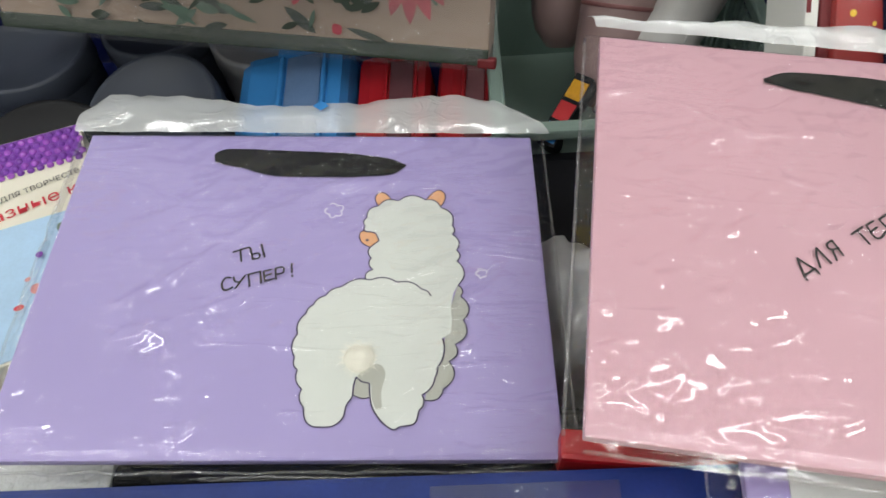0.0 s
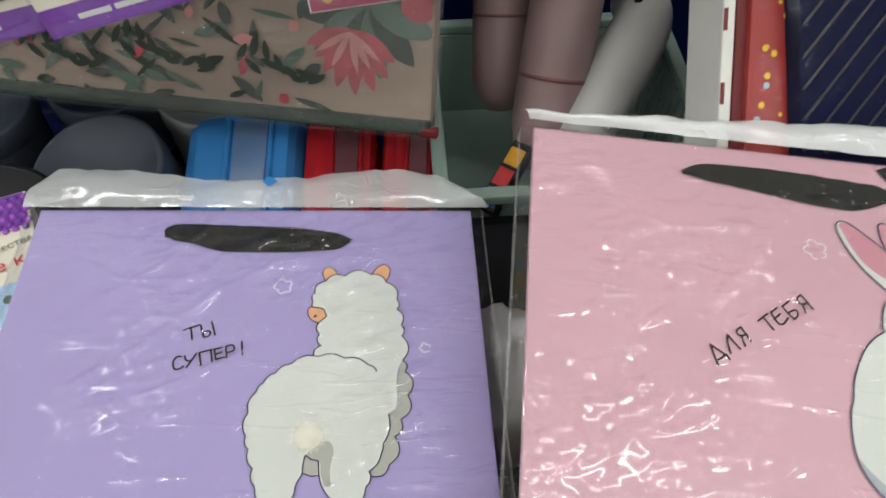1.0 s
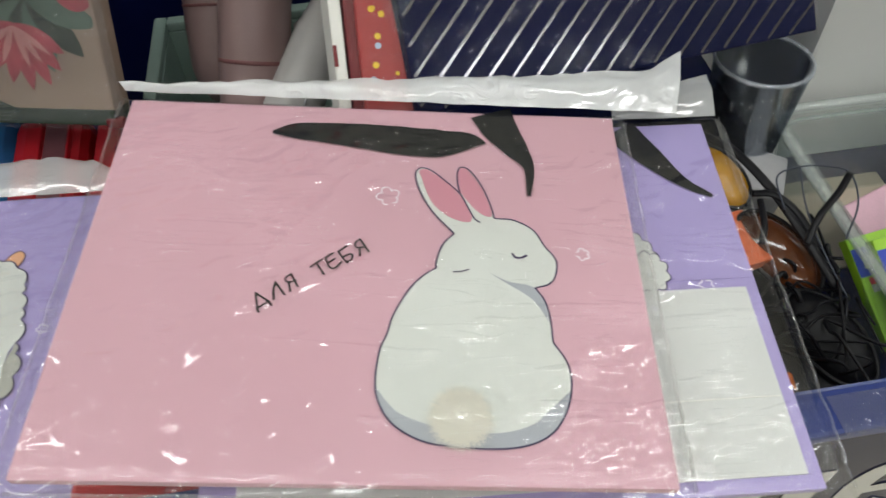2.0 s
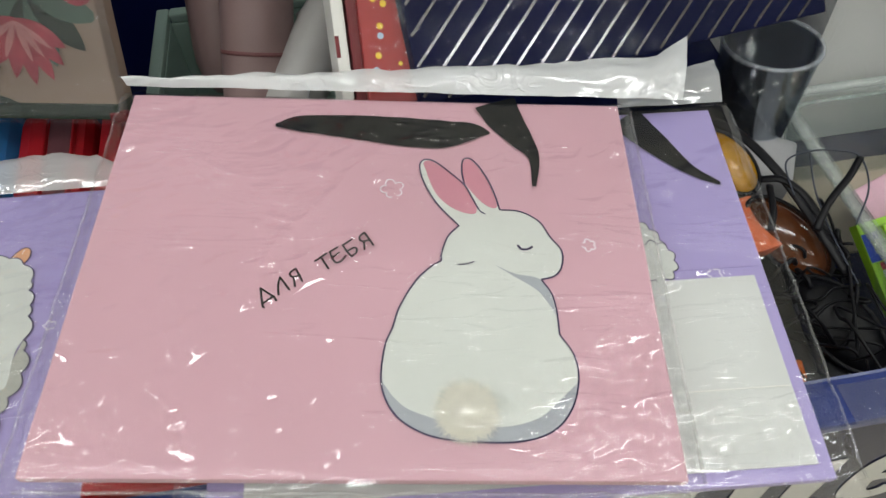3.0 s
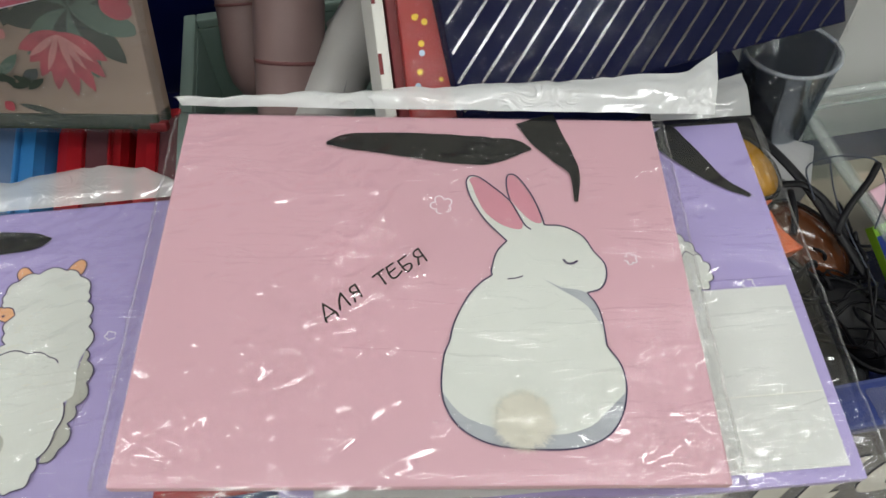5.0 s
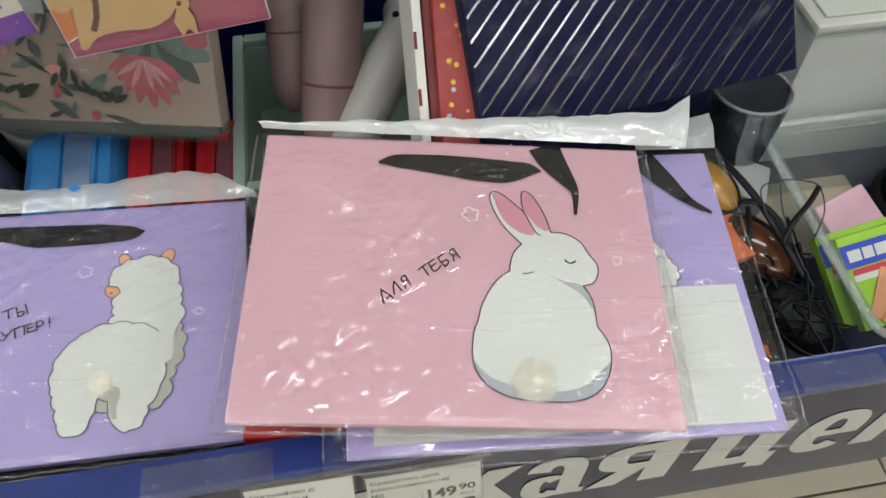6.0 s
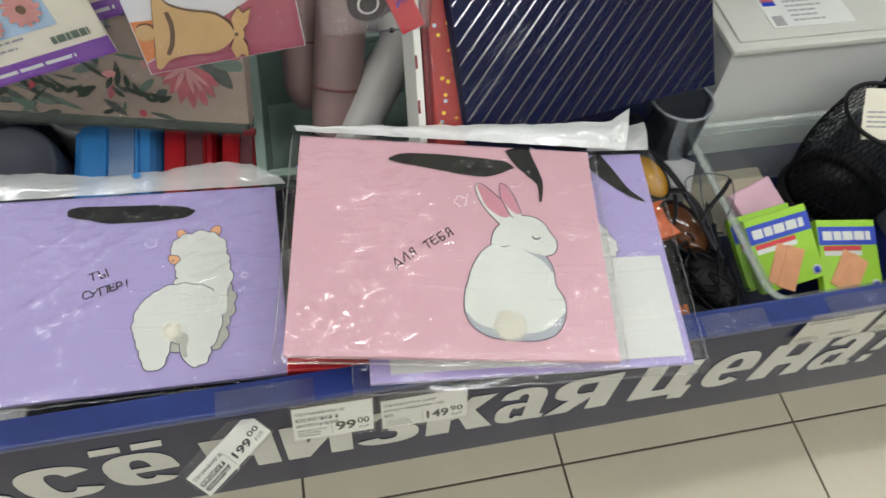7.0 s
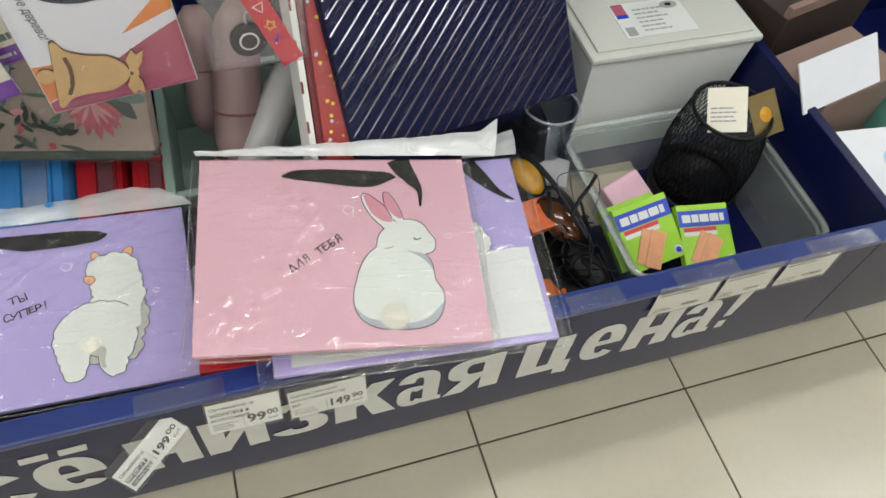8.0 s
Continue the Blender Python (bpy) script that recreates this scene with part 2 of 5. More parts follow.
def box(bm, x0, x1, y0, y1, z0, z1, bevel=0.0, m=None, mi=0):
    r = bmesh.ops.create_cube(bm, size=1)
    vs = r["verts"]
    for v in vs:
        v.co = Vector(((x0 + x1) / 2 + v.co.x * (x1 - x0), (y0 + y1) / 2 + v.co.y * (y1 - y0), (z0 + z1) / 2 + v.co.z * (z1 - z0)))
    fs = {f for v in vs for f in v.link_faces}
    for f in fs:
        f.material_index = mi
    if bevel:
        es = list({e for v in vs for e in v.link_edges})
        r = bmesh.ops.bevel(bm, geom=es, offset=bevel, segments=2, affect="EDGES", profile=0.6, material=-1)
        vs = list({v for f in r["faces"] for v in f.verts} | {v for v in vs if v.is_valid})
    if m:
        for v in vs:
            v.co = m @ v.co
    return vs


def boxed(*a, **k):
    bm = bmesh.new()
    box(bm, *a, **k)
    return bm


def lathe(bm, profile, seg=32, m=None, mi=0, smooth=True):
    """Turns (radius, height) pairs round the z axis."""
    rings = []
    for r, z in profile:
        if r < 1e-6:
            rings.append([bm.verts.new((0, 0, z))])
        else:
            rings.append([bm.verts.new((r * math.cos(2 * math.pi * i / seg), r * math.sin(2 * math.pi * i / seg), z)) for i in range(seg)])
    for a, b in zip(rings, rings[1:]):
        for i in range(seg):
            j = (i + 1) % seg
            q = [a[i % len(a)], a[j % len(a)], b[j % len(b)], b[i % len(b)]]
            q = list(dict.fromkeys(q))
            if len(q) > 2:
                f = bm.faces.new(q)
                f.smooth, f.material_index = smooth, mi
    if m:
        for ring in rings:
            for v in ring:
                v.co = m @ v.co
    return bm


def tube(bm, pts, r, seg=8, mi=0, flat=1.0):
    """A round (or flattened) rod along points."""
    pts = [Vector(p) for p in pts]
    rings = []
    for i, p in enumerate(pts):
        d = (pts[min(i + 1, len(pts) - 1)] - pts[max(i - 1, 0)]).normalized()
        a = d.cross(Vector((0, 0, 1)))
        a = a.normalized() if a.length > 1e-4 else Vector((1, 0, 0))
        b = d.cross(a)
        rr = r[i] if isinstance(r, (list, tuple)) else r
        rings.append([bm.verts.new(p + rr * (math.cos(2 * math.pi * k / seg) * a + flat * math.sin(2 * math.pi * k / seg) * b)) for k in range(seg)])
    for a, b in zip(rings, rings[1:]):
        for k in range(seg):
            f = bm.faces.new((a[k], a[(k + 1) % seg], b[(k + 1) % seg], b[k]))
            f.smooth, f.material_index = True, mi
    for ring in (rings[0], rings[-1]):
        bm.faces.new(ring).material_index = mi
    return bm


def curve_pts(ctrl, n=8):
    """Smooth points through control points."""
    c = [Vector(p) for p in ctrl]
    c = [2 * c[0] - c[1]] + c + [2 * c[-1] - c[-2]]
    out = []
    for i in range(1, len(c) - 2):
        for k in range(n):
            t = k / n
            p0, p1, p2, p3 = c[i - 1 : i + 3]
            out.append(0.5 * (2 * p1 + (p2 - p0) * t + (2 * p0 - 5 * p1 + 4 * p2 - p3) * t * t + (3 * p1 - p0 - 3 * p2 + p3) * t ** 3))
    return out + [c[-2]]


def oval(cx, cy, rx, ry, turn=0.0, n=48, scallop=0.0, lobes=0, grow=0.0, egg=0.0):
    """Outline of an ellipse in millimetres, egg-shaped or scalloped where asked."""
    out = []
    c, s = math.cos(radians(turn)), math.sin(radians(turn))
    n = max(n, lobes * 12)
    for i in range(n):
        a = 2 * math.pi * i / n
        k = 1 + (scallop * (abs(math.sin(lobes * a / 2)) - 0.5) if lobes else 0)
        x, y = (rx * k + grow) * math.cos(a), (ry * k + grow) * math.sin(a)
        x *= 1 + egg * math.sin(a)
        out.append((cx + x * c - y * s, cy + x * s + y * c))
    return out


class Print:
    """Flat inked layers, stacked a hair above one another on a sheet; millimetres in, metres out."""

    def __init__(self, base=0.0004, step=0.00006):
        self.bm, self.z, self.step = bmesh.new(), base, step

    def poly(self, pts, mi):
        vs = [self.bm.verts.new((x / 1000, y / 1000, self.z)) for x, y in pts]
        f = self.bm.faces.new(vs)
        f.material_index = mi
        if f.calc_area() and (vs[1].co - vs[0].co).length >= 0:
            f.normal_update()
            if f.normal.z < 0:
                f.normal_flip()
        self.z += self.step

    def line(self, pts, w, mi):
        n = len(pts)
        left, right = [], []
        for i, (x, y) in enumerate(pts):
            a, b = pts[max(i - 1, 0)], pts[min(i + 1, n - 1)]
            dx, dy = b[0] - a[0], b[1] - a[1]
            l = math.hypot(dx, dy) or 1
            k = w / 2
            left.append((x - dy / l * k, y + dx / l * k))
            right.append((x + dy / l * k, y - dx / l * k))
        for i in range(n - 1):
            vs = [self.bm.verts.new((p[0] / 1000, p[1] / 1000, self.z)) for p in (right[i], right[i + 1], left[i + 1], left[i])]
            self.bm.faces.new(vs).material_index = mi
        self.z += self.step

    def pen(self, ctrl, w, mi, smooth=5):
        """A hand-drawn pen stroke with rounded ends."""
        pts = [(p.x, p.y) for p in curve_pts([(x, y, 0) for x, y in ctrl], smooth)] if smooth else ctrl
        self.line(pts, w, mi)
        for x, y in (pts[0], pts[-1]):
            self.poly(oval(x, y, w / 2, w / 2, 0, 10), mi)

    def done(self, name, materials, parent, label=""):
        bmesh.ops.triangulate(self.bm, faces=self.bm.faces[:])
        me = bpy.data.meshes.new(name)
        self.bm.to_mesh(me)
        self.bm.free()
        for m in materials:
            me.materials.append(m)
        ob = new(name, me)
        ob.parent = parent
        if label:
            ob["label"] = label
        return ob


def sweep(*runs, n=6):
    """An outline of smooth runs that meet in sharp corners."""
    out = []
    for run in runs:
        pts = [(p.x, p.y) for p in curve_pts([(x, y, 0) for x, y in run], n)]
        out += pts if not out or math.dist(out[-1], pts[0]) > 0.01 else pts[1:]
    return out


def fleece(cusps, puff=0.2, n=7):
    """A woolly edge: an outward curl, to the right of the way, from each notch to the next."""
    out = []
    for (ax, ay), (bx, by) in zip(cusps, cusps[1:]):
        dx, dy = bx - ax, by - ay
        for i in range(n):
            u = i / n
            h = puff * 4 * u * (1 - u)
            out.append((ax + dx * u + dy * h, ay + dy * u - dx * h))
    return out + [cusps[-1]]


def arc(cx, cy, r, a0, a1, n=14, ry=None):
    return [(cx + r * math.cos(radians(a0 + (a1 - a0) * i / n)), cy + (ry or r) * math.sin(radians(a0 + (a1 - a0) * i / n))) for i in range(n + 1)]


def letters(name, text, x0, x1, y0, y1, material, parent, m=None, bold=0.0, shear=0.0, z=0.0006, thick=0.0, label=""):
    """Lettering fitted to a rectangle of its parent's own plane (metres)."""
    cu = bpy.data.curves.new(name, "FONT")
    cu.body, cu.offset, cu.shear, cu.extrude = text, bold, shear, thick
    cu.resolution_u = 3
    tmp = new(name + "_source", cu)
    bpy.context.view_layer.update()
    me = bpy.data.meshes.new_from_object(tmp.evaluated_get(bpy.context.evaluated_depsgraph_get()))
    bpy.data.objects.remove(tmp)
    xs, ys = [v.co.x for v in me.vertices], [v.co.y for v in me.vertices]
    ax, bx, ay, by = min(xs), max(xs), min(ys), max(ys)
    for v in me.vertices:
        v.co.x = x0 + (v.co.x - ax) / (bx - ax) * (x1 - x0)
        v.co.y = y0 + (v.co.y - ay) / (by - ay) * (y1 - y0)
        v.co.z = z + v.co.z
    if m:
        for v in me.vertices:
            v.co = m @ v.co
    me.materials.clear()
    me.materials.append(material)
    ob = new(name, me)
    ob.parent = parent
    if label:
        ob["label"] = label
    return ob


def bars(name, x0, x1, y0, y1, rows, material, parent, seed=1, z=0.0006, m=None, fill=0.55):
    """Unreadable small print as short dark bars."""
    rnd = random.Random(seed)
    bm = bmesh.new()
    h = (y1 - y0) / rows
    for r in range(rows):
        y = y1 - (r + 1) * h + h * (1 - fill) / 2
        x = x0
        end = x1 - rnd.random() * 0.35 * (x1 - x0)
        while x < end:
            w = (0.08 + 0.18 * rnd.random()) * (x1 - x0)
            w = min(w, end - x)
            vs = [bm.verts.new((a, b, z)) for a, b in ((x, y), (x + w, y), (x + w, y + h * fill), (x, y + h * fill))]
            bm.faces.new(vs)
            x += w + 0.025 * (x1 - x0)
    if m:
        for v in bm.verts:
            v.co = m @ v.co
    return part(name, bm, material, parent)


def ridge(x, y, s, seed):
    return (1 - abs(noise.noise(Vector((x * s, y * s, seed))))) ** 9


def facet(u, v, size, seed):
    """Height of crumpled plastic: flat facets, each with a lean of its own, that meet in creases."""
    d, p = noise.voronoi(Vector((u / size, v / size, seed)), distance_metric="DISTANCE")
    lean = noise.cell_vector(p[0] * 7.3) - Vector((0.5, 0.5, 0.5))
    k = min(1.0, (d[1] - d[0]) * 3.5)
    return size * ((u / size - p[0].x) * lean.x + (v / size - p[0].y) * lean.y + 0.25 * lean.z) * k * k * (3 - 2 * k)


def film_sheet(w, h, seed, amp=0.0055, nx=190, ny=150, lift=0.0032, angle=0.5, droop=0.004, cx=0.0, cy=0.0, crumple=0.22):
    """A crinkled clear sheet in its own xy plane: creases run slantwise, and the margin droops to the sheet below."""
    bm = bmesh.new()
    c, s = math.cos(angle), math.sin(angle)
    grid = []
    for j in range(ny + 1):
        row = []
        for i in range(nx + 1):
            x, y = (i / nx - 0.5) * w, (j / ny - 0.5) * h
            u, v = x * c + y * s, -x * s + y * c
            patch = max(0.0, noise.noise(Vector((x * 8, y * 8, seed + 9))) + 0.25)
            z = lift + amp * (0.9 * ridge(u * 0.30, v, 20, seed) * patch + 0.5 * ridge(u * 0.5, v * 1.2, 48, seed + 4) * patch + 0.35 * ridge(u * 1.1, v * 0.5, 30, seed + 14) * patch + 0.25 * noise.noise(Vector((x * 7, y * 9, seed + 2))))
            # long faint pulls across the sheet, and loose crumpled places
            z += 0.0009 * ridge(x * 0.22, y, 42, seed + 20) * (0.4 + patch)
            z += crumple * facet(u * 0.36, v, 0.012, seed + 5) * min(1.0, patch * 2.2)
            e = min(w / 2 - abs(x), h / 2 - abs(y))
            k = min(1, e / 0.010)
            z = max(z, 0.0017) * k + (1 - k) * -droop
            row.append(bm.verts.new((x + cx, y + cy, z)))
        grid.append(row)
    for j in range(ny):
        for i in range(nx):
            f = bm.faces.new((grid[j][i], grid[j][i + 1], grid[j + 1][i + 1], grid[j + 1][i]))
            f.smooth = True
    return bm


def flap(profile, seed, amp=0.003, n=48, rows=8, lift=0.002):
    """A gathered plastic flap: profile(k) gives its near and far edge points for k from 0 to 1."""
    bm = bmesh.new()
    grid = []
    for i in range(n + 1):
        a, b = profile(i / n)
        a, b = Vector(a), Vector(b)
        col = []
        for j in range(rows + 1):
            t = j / rows
            p = a.lerp(b, t)
            p.z += lift + amp * (noise.noise(Vector((p.x * 40, p.y * 60, seed))) + 0.6 * noise.noise(Vector((p.x * 110, p.y * 90, seed + 3)))) * (0.3 + t) + 0.004 * math.sin(math.pi * t)
            col.append(bm.verts.new(p))
        grid.append(col)
    for i in range(n):
        for j in range(rows):
            f = bm.faces.new((grid[i][j], grid[i + 1][j], grid[i + 1][j + 1], grid[i][j + 1]))
            f.smooth = True
    return bm


def ribbon(ctrl, widths, parent, seed=0, z=0.0012, label="black satin ribbon handle"):
    """A flat satin band along control points in millimetres; widths are given at the same points."""
    pts = curve_pts([(x, y, 0) for x, y in ctrl], 10)
    n = len(pts)
    bm = bmesh.new()
    prev = None
    for i, p in enumerate(pts):
        k = i / (n - 1) * (len(widths) - 1)
        a = int(min(k, len(widths) - 2))
        w = widths[a] + (widths[a + 1] - widths[a]) * (k - a)
        d = (pts[min(i + 1, n - 1)] - pts[max(i - 1, 0)]).normalized()
        q = Vector((-d.y, d.x, 0))
        row = []
        for j in range(5):
            t = j / 4 - 0.5
            c = p + q * w * t
            zz = z + 0.0005 * math.cos(t * math.pi) + 0.0004 * noise.noise(Vector((c.x * 0.12, c.y * 0.2, seed)))
            row.append(bm.verts.new((c.x / 1000, c.y / 1000, zz)))
        if prev:
            for j in range(4):
                bm.faces.new((prev[j], row[j], row[j + 1], prev[j + 1])).smooth = True
        prev = row
    return part("handle", bm, M_RIBBON, parent, label)


# ---- the store: floor, ceiling, walls, lamps ----
TILE = 0.457
floor = tagged(finish("floor", boxed(-7, 7, -7, 7, -0.05, -0.0035), M_JOINT), "beige glazed tile floor with dark joints", "floor", kind="structure")
ceiling = tagged(finish("ceiling", boxed(-7, 7, -7, 7, 3.0, 3.1), M_CEIL), "plain white store ceiling", "ceiling", kind="structure")
for nm, b in (("wall_north", (-7, 7, 6.9, 7, -0.05, 3)), ("wall_south", (-7, 7, -7, -6.9, -0.05, 3)), ("wall_east", (6.9, 7, -6.9, 6.9, -0.05, 3)), ("wall_west", (-7, -6.9, -6.9, 6.9, -0.05, 3))):
    tagged(finish(nm, boxed(*b), M_WALL), "pale painted store wall", "wall", kind="structure")


def ceiling_light(x, y):
    t = thing("ceiling_light", pose(x, y, 3.0), "long white linear ceiling lamp, unseen, its place assumed, switched on", "ceiling lamp", "ceiling lamps")
    bm = bmesh.new()
    box(bm, -0.75, 0.75, -0.075, 0.075, -0.04, 0.0, 0.004)
    part("frame", bm, M_STEEL, t)
    part("diffuser", boxed(-0.74, 0.74, -0.06, 0.06, -0.052, -0.0405, 0.003), M_LAMP, t, "glowing white diffuser")
    ld = bpy.data.lights.new("lamp_light", "AREA")
    ld.shape, ld.size, ld.size_y, ld.energy, ld.color = "RECTANGLE", 1.46, 0.11, LAMP_WATTS, (0.97, 1.0, 0.98)
    lo = new("lamp_light", ld)
    lo.location = (0, 0, -0.058)
    lo.parent = t


# unseen lamps in assumed rows; the one at -0.9 was added to brighten the floor
for lx in (-3.3, -1.2, 0.9, 3.0):
    for ly in (-4.2, -2.4, -0.9, 0.05, 3.4, 5.6):
        ceiling_light(lx, ly)
# two more unseen lamps, added for glints on the film creases
for lx in (-2.75, 4.0):
    ceiling_light(lx, 1.6)

# ---- the bin ----
RIM = 0.61
BX0, BX1, BY1 = -0.80, 0.90, 0.66
bin_ = thing("display_bin", pose(0, 0, 0), "blue metal sale bin with printed front panel and wooden legs", "display bin")
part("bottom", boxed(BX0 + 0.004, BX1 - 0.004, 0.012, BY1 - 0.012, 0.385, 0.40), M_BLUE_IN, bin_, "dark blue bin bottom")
part("front_panel", boxed(BX0, BX1 - 0.026, 0.0, 0.010, 0.362, RIM - 0.012, 0.001), M_PANEL, bin_, "glossy dark slate-blue panel")
part("corner_panel", boxed(BX1 - 0.024, BX1 + 0.70, 0.0005, 0.010, 0.362, RIM - 0.012, 0.001), M_PANEL, bin_, "glossy dark slate-blue panel")
bm = bmesh.new()
box(bm, BX0, BX1 + 0.7, -0.003, 0.027, RIM - 0.011, RIM, 0.003)
part("front_rim", bm, M_BLUE, bin_, "worn bright blue folded metal rim")
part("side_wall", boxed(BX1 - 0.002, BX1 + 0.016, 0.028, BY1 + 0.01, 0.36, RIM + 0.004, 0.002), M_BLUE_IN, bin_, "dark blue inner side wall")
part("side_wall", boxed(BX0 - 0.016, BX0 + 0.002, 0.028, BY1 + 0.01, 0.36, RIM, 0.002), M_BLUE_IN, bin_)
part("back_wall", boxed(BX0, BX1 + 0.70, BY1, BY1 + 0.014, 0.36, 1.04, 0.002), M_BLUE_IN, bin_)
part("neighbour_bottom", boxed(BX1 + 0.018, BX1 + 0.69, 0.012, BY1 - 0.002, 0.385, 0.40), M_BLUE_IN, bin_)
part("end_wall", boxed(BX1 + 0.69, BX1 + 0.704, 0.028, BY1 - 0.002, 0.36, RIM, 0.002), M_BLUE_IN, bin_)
for lx in (BX0 + 0.05, 0.40, BX1 + 0.62):
    for ly in (0.26, BY1 - 0.06):
        part("leg", boxed(lx - 0.02, lx + 0.02, ly - 0.02, ly + 0.02, 0.0, 0.384, 0.003), M_LEG, bin_, "pale wooden leg")
# a small yellowish tab just under the panel's lower edge
part("tape_end", boxed(0.858, 0.874, 0.006, 0.0065, 0.338, 0.366), mat("dull_yellow", (0.55, 0.40, 0.16), 0.3), bin_, "small yellowish tab below the panel")
for ta, tb in ((-0.115, -0.020), (0.395, 0.470), (0.545, 0.640), (0.75, 0.86)):
    part("tape", boxed(ta, tb, -0.0042, 0.020, RIM + 0.0008, RIM + 0.0012), M_FILM, bin_, "clear adhesive tape")
# printed slogan on the front
UP = pose(0, -0.0006, 0, 90, 0, 0)
SLOGAN = (("в", -0.425, -0.35), ("с", -0.337, -0.256), ("ё", -0.250, -0.176), ("н", -0.146, -0.072), ("и", -0.064, 0.011), ("з", 0.018, 0.088), ("к", 0.097, 0.175), ("а", 0.179, 0.240),
          ("я", 0.247, 0.324), ("ц", 0.352, 0.432), ("е", 0.442, 0.505), ("н", 0.515, 0.588), ("а", 0.594, 0.657), ("!", 0.672, 0.692))


def ring(cx, cy, rx, ry, s, h, a0, a1, n=22):
    """A heavy curved stroke: a stretch of a squarish ring, s thick at its sides and h at top and bottom."""
    out, inner = [], []
    for i in range(n + 1):
        a = radians(a0 + (a1 - a0) * i / n)
        c, d = math.cos(a), math.sin(a)
        c, d = math.copysign(abs(c) ** 0.8, c), math.copysign(abs(d) ** 0.8, d)
        out.append((cx + rx * c, cy + ry * d))
        inner.append((cx + (rx - s) * c, cy + (ry - h) * d))
    return [quad for quad in zip(out, out[1:], inner[1:], inner)]


def bar(a, b, c, d):
    return [((a, c), (b, c), (b, d), (a, d))]


GLYPHS = {
    "н": bar(0, 0.36, 0, 1) + bar(0.64, 1, 0, 1) + bar(0.36, 0.64, 0.38, 0.62),
    "и": bar(0, 0.34, 0, 1) + bar(0.66, 1, 0, 1) + [((0.34, 0.02), (0.66, 0.55), (0.66, 0.98), (0.34, 0.45))],
    "з": ring(0.46, 0.73, 0.50, 0.27, 0.34, 0.15, -88, 165) + ring(0.48, 0.28, 0.52, 0.28, 0.36, 0.15, -165, 88),
    "к": bar(0, 0.36, 0, 1) + [((0.36, 0.40), (0.58, 0.45), (1.0, 1.0), (0.62, 1.0), (0.36, 0.62)), ((0.44, 0.52), (0.64, 0), (1.04, 0), (0.70, 0.62))],
    "а": bar(0.58, 0.94, 0, 0.66) + ring(0.48, 0.66, 0.46, 0.34, 0.36, 0.17, 0, 170) + ring(0.36, 0.29, 0.36, 0.30, 0.30, 0.14, 40, 330) + bar(0.88, 1.02, 0, 0.13),
    "я": bar(0.64, 1, 0, 1) + ring(0.46, 0.69, 0.46, 0.31, 0.34, 0.17, 88, 272) + bar(0.46, 0.64, 0.83, 1) + bar(0.46, 0.64, 0.38, 0.55) + [((-0.04, 0), (0.34, 0), (0.64, 0.40), (0.30, 0.42))],
    "ц": bar(0, 0.33, 0.14, 1) + bar(0.55, 0.88, 0.14, 1) + bar(0.33, 0.55, 0.14, 0.33) + bar(0.88, 1, -0.02, 0.33) + bar(0.72, 0.88, 0, 0.14),
    "е": ring(0.5, 0.5, 0.5, 0.5, 0.36, 0.19, -4, 318) + bar(0.14, 0.98, 0.42, 0.56),
    "с": ring(0.5, 0.5, 0.5, 0.5, 0.36, 0.19, 28, 330),
    "в": bar(0, 0.36, 0, 1) + ring(0.5, 0.74, 0.46, 0.26, 0.34, 0.15, -90, 90) + ring(0.5, 0.27, 0.5, 0.27, 0.36, 0.15, -90, 90),
    "!": [((0.1, 0.34), (0.75, 0.34), (1.25, 1.0), (0.15, 1.0))] + bar(0, 0.7, 0, 0.22),
}
GLYPHS["ё"] = GLYPHS["е"] + [((0.02, 1.10), (0.42, 1.10), (0.46, 1.26), (0.06, 1.26)), ((0.56, 1.10), (0.96, 1.10), (1.0, 1.26), (0.60, 1.26))]
for ch, xa, xb in SLOGAN:
    low = 0.424 if ch == "ц" else 0.440
    ink = Print(0.0, 0.00001)
    for pts in GLYPHS[ch]:
        ink.poly([(1000 * (xa + u * (xb - xa)), 1000 * (low + v * (0.540 - low))) for u, v in pts], 0)
    for v in ink.bm.verts:
        v.co = UP @ v.co
    ink.done("slogan_letter", [M_LETTER], bin_, "pale grey bold slogan letter")


def price_tag(m, w, h, lines, price, label, seed):
    """A paper price slip in a clear pocket; m puts its lower left corner on the panel."""
    t = thing("price_tag", m, label, "price tag", "price tags")
    part("slip", boxed(0, w, 0, h, 0, 0.0006), M_TAG, t)
    part("pocket", boxed(-0.002, w + 0.002, -0.003, h + 0.010, 0.0012, 0.0016), M_FILM, t, "clear plastic pocket")
    y = h - 0.004
    for k, s in enumerate(lines):
        letters("text_line", s, 0.003, 0.003 + w * min(0.72, 0.052 * len(s)) * min(1, h / 0.048), y - 0.0065, y - 0.001, M_INK, t, bold=0.01, z=0.0008)
        y -= 0.0085
    if price:
        a, b = price
        q = min(1, h / 0.048)
        letters("price", a, w * 0.52, w * 0.78, 0.006, 0.006 + 0.014 * q, M_INK, t, bold=0.03, z=0.0008)
        letters("price_cents", b, w * 0.80, w * 0.95, 0.012, 0.012 + 0.009 * q, M_INK, t, bold=0.02, z=0.0008)
        letters("currency", "руб", w * 0.82, w * 0.94, 0.004, 0.009, M_INK, t, z=0.0008)
        part("price_line", boxed(w * 0.47, w * 0.474, 0.003, 0.021, 0.0007, 0.0009), M_INK, t)
    else:
        bars("price", w * 0.5, w * 0.95, 0.006, 0.018, 1, M_GREY, t, seed)
        bars("heading", 0.004, w * 0.8, h - 0.016, h - 0.004, 2, M_GREY, t, seed + 1)
    bars("small_print", 0.004, w * 0.42, 0.003, 0.014, 3, M_GREY, t, seed)
    return t


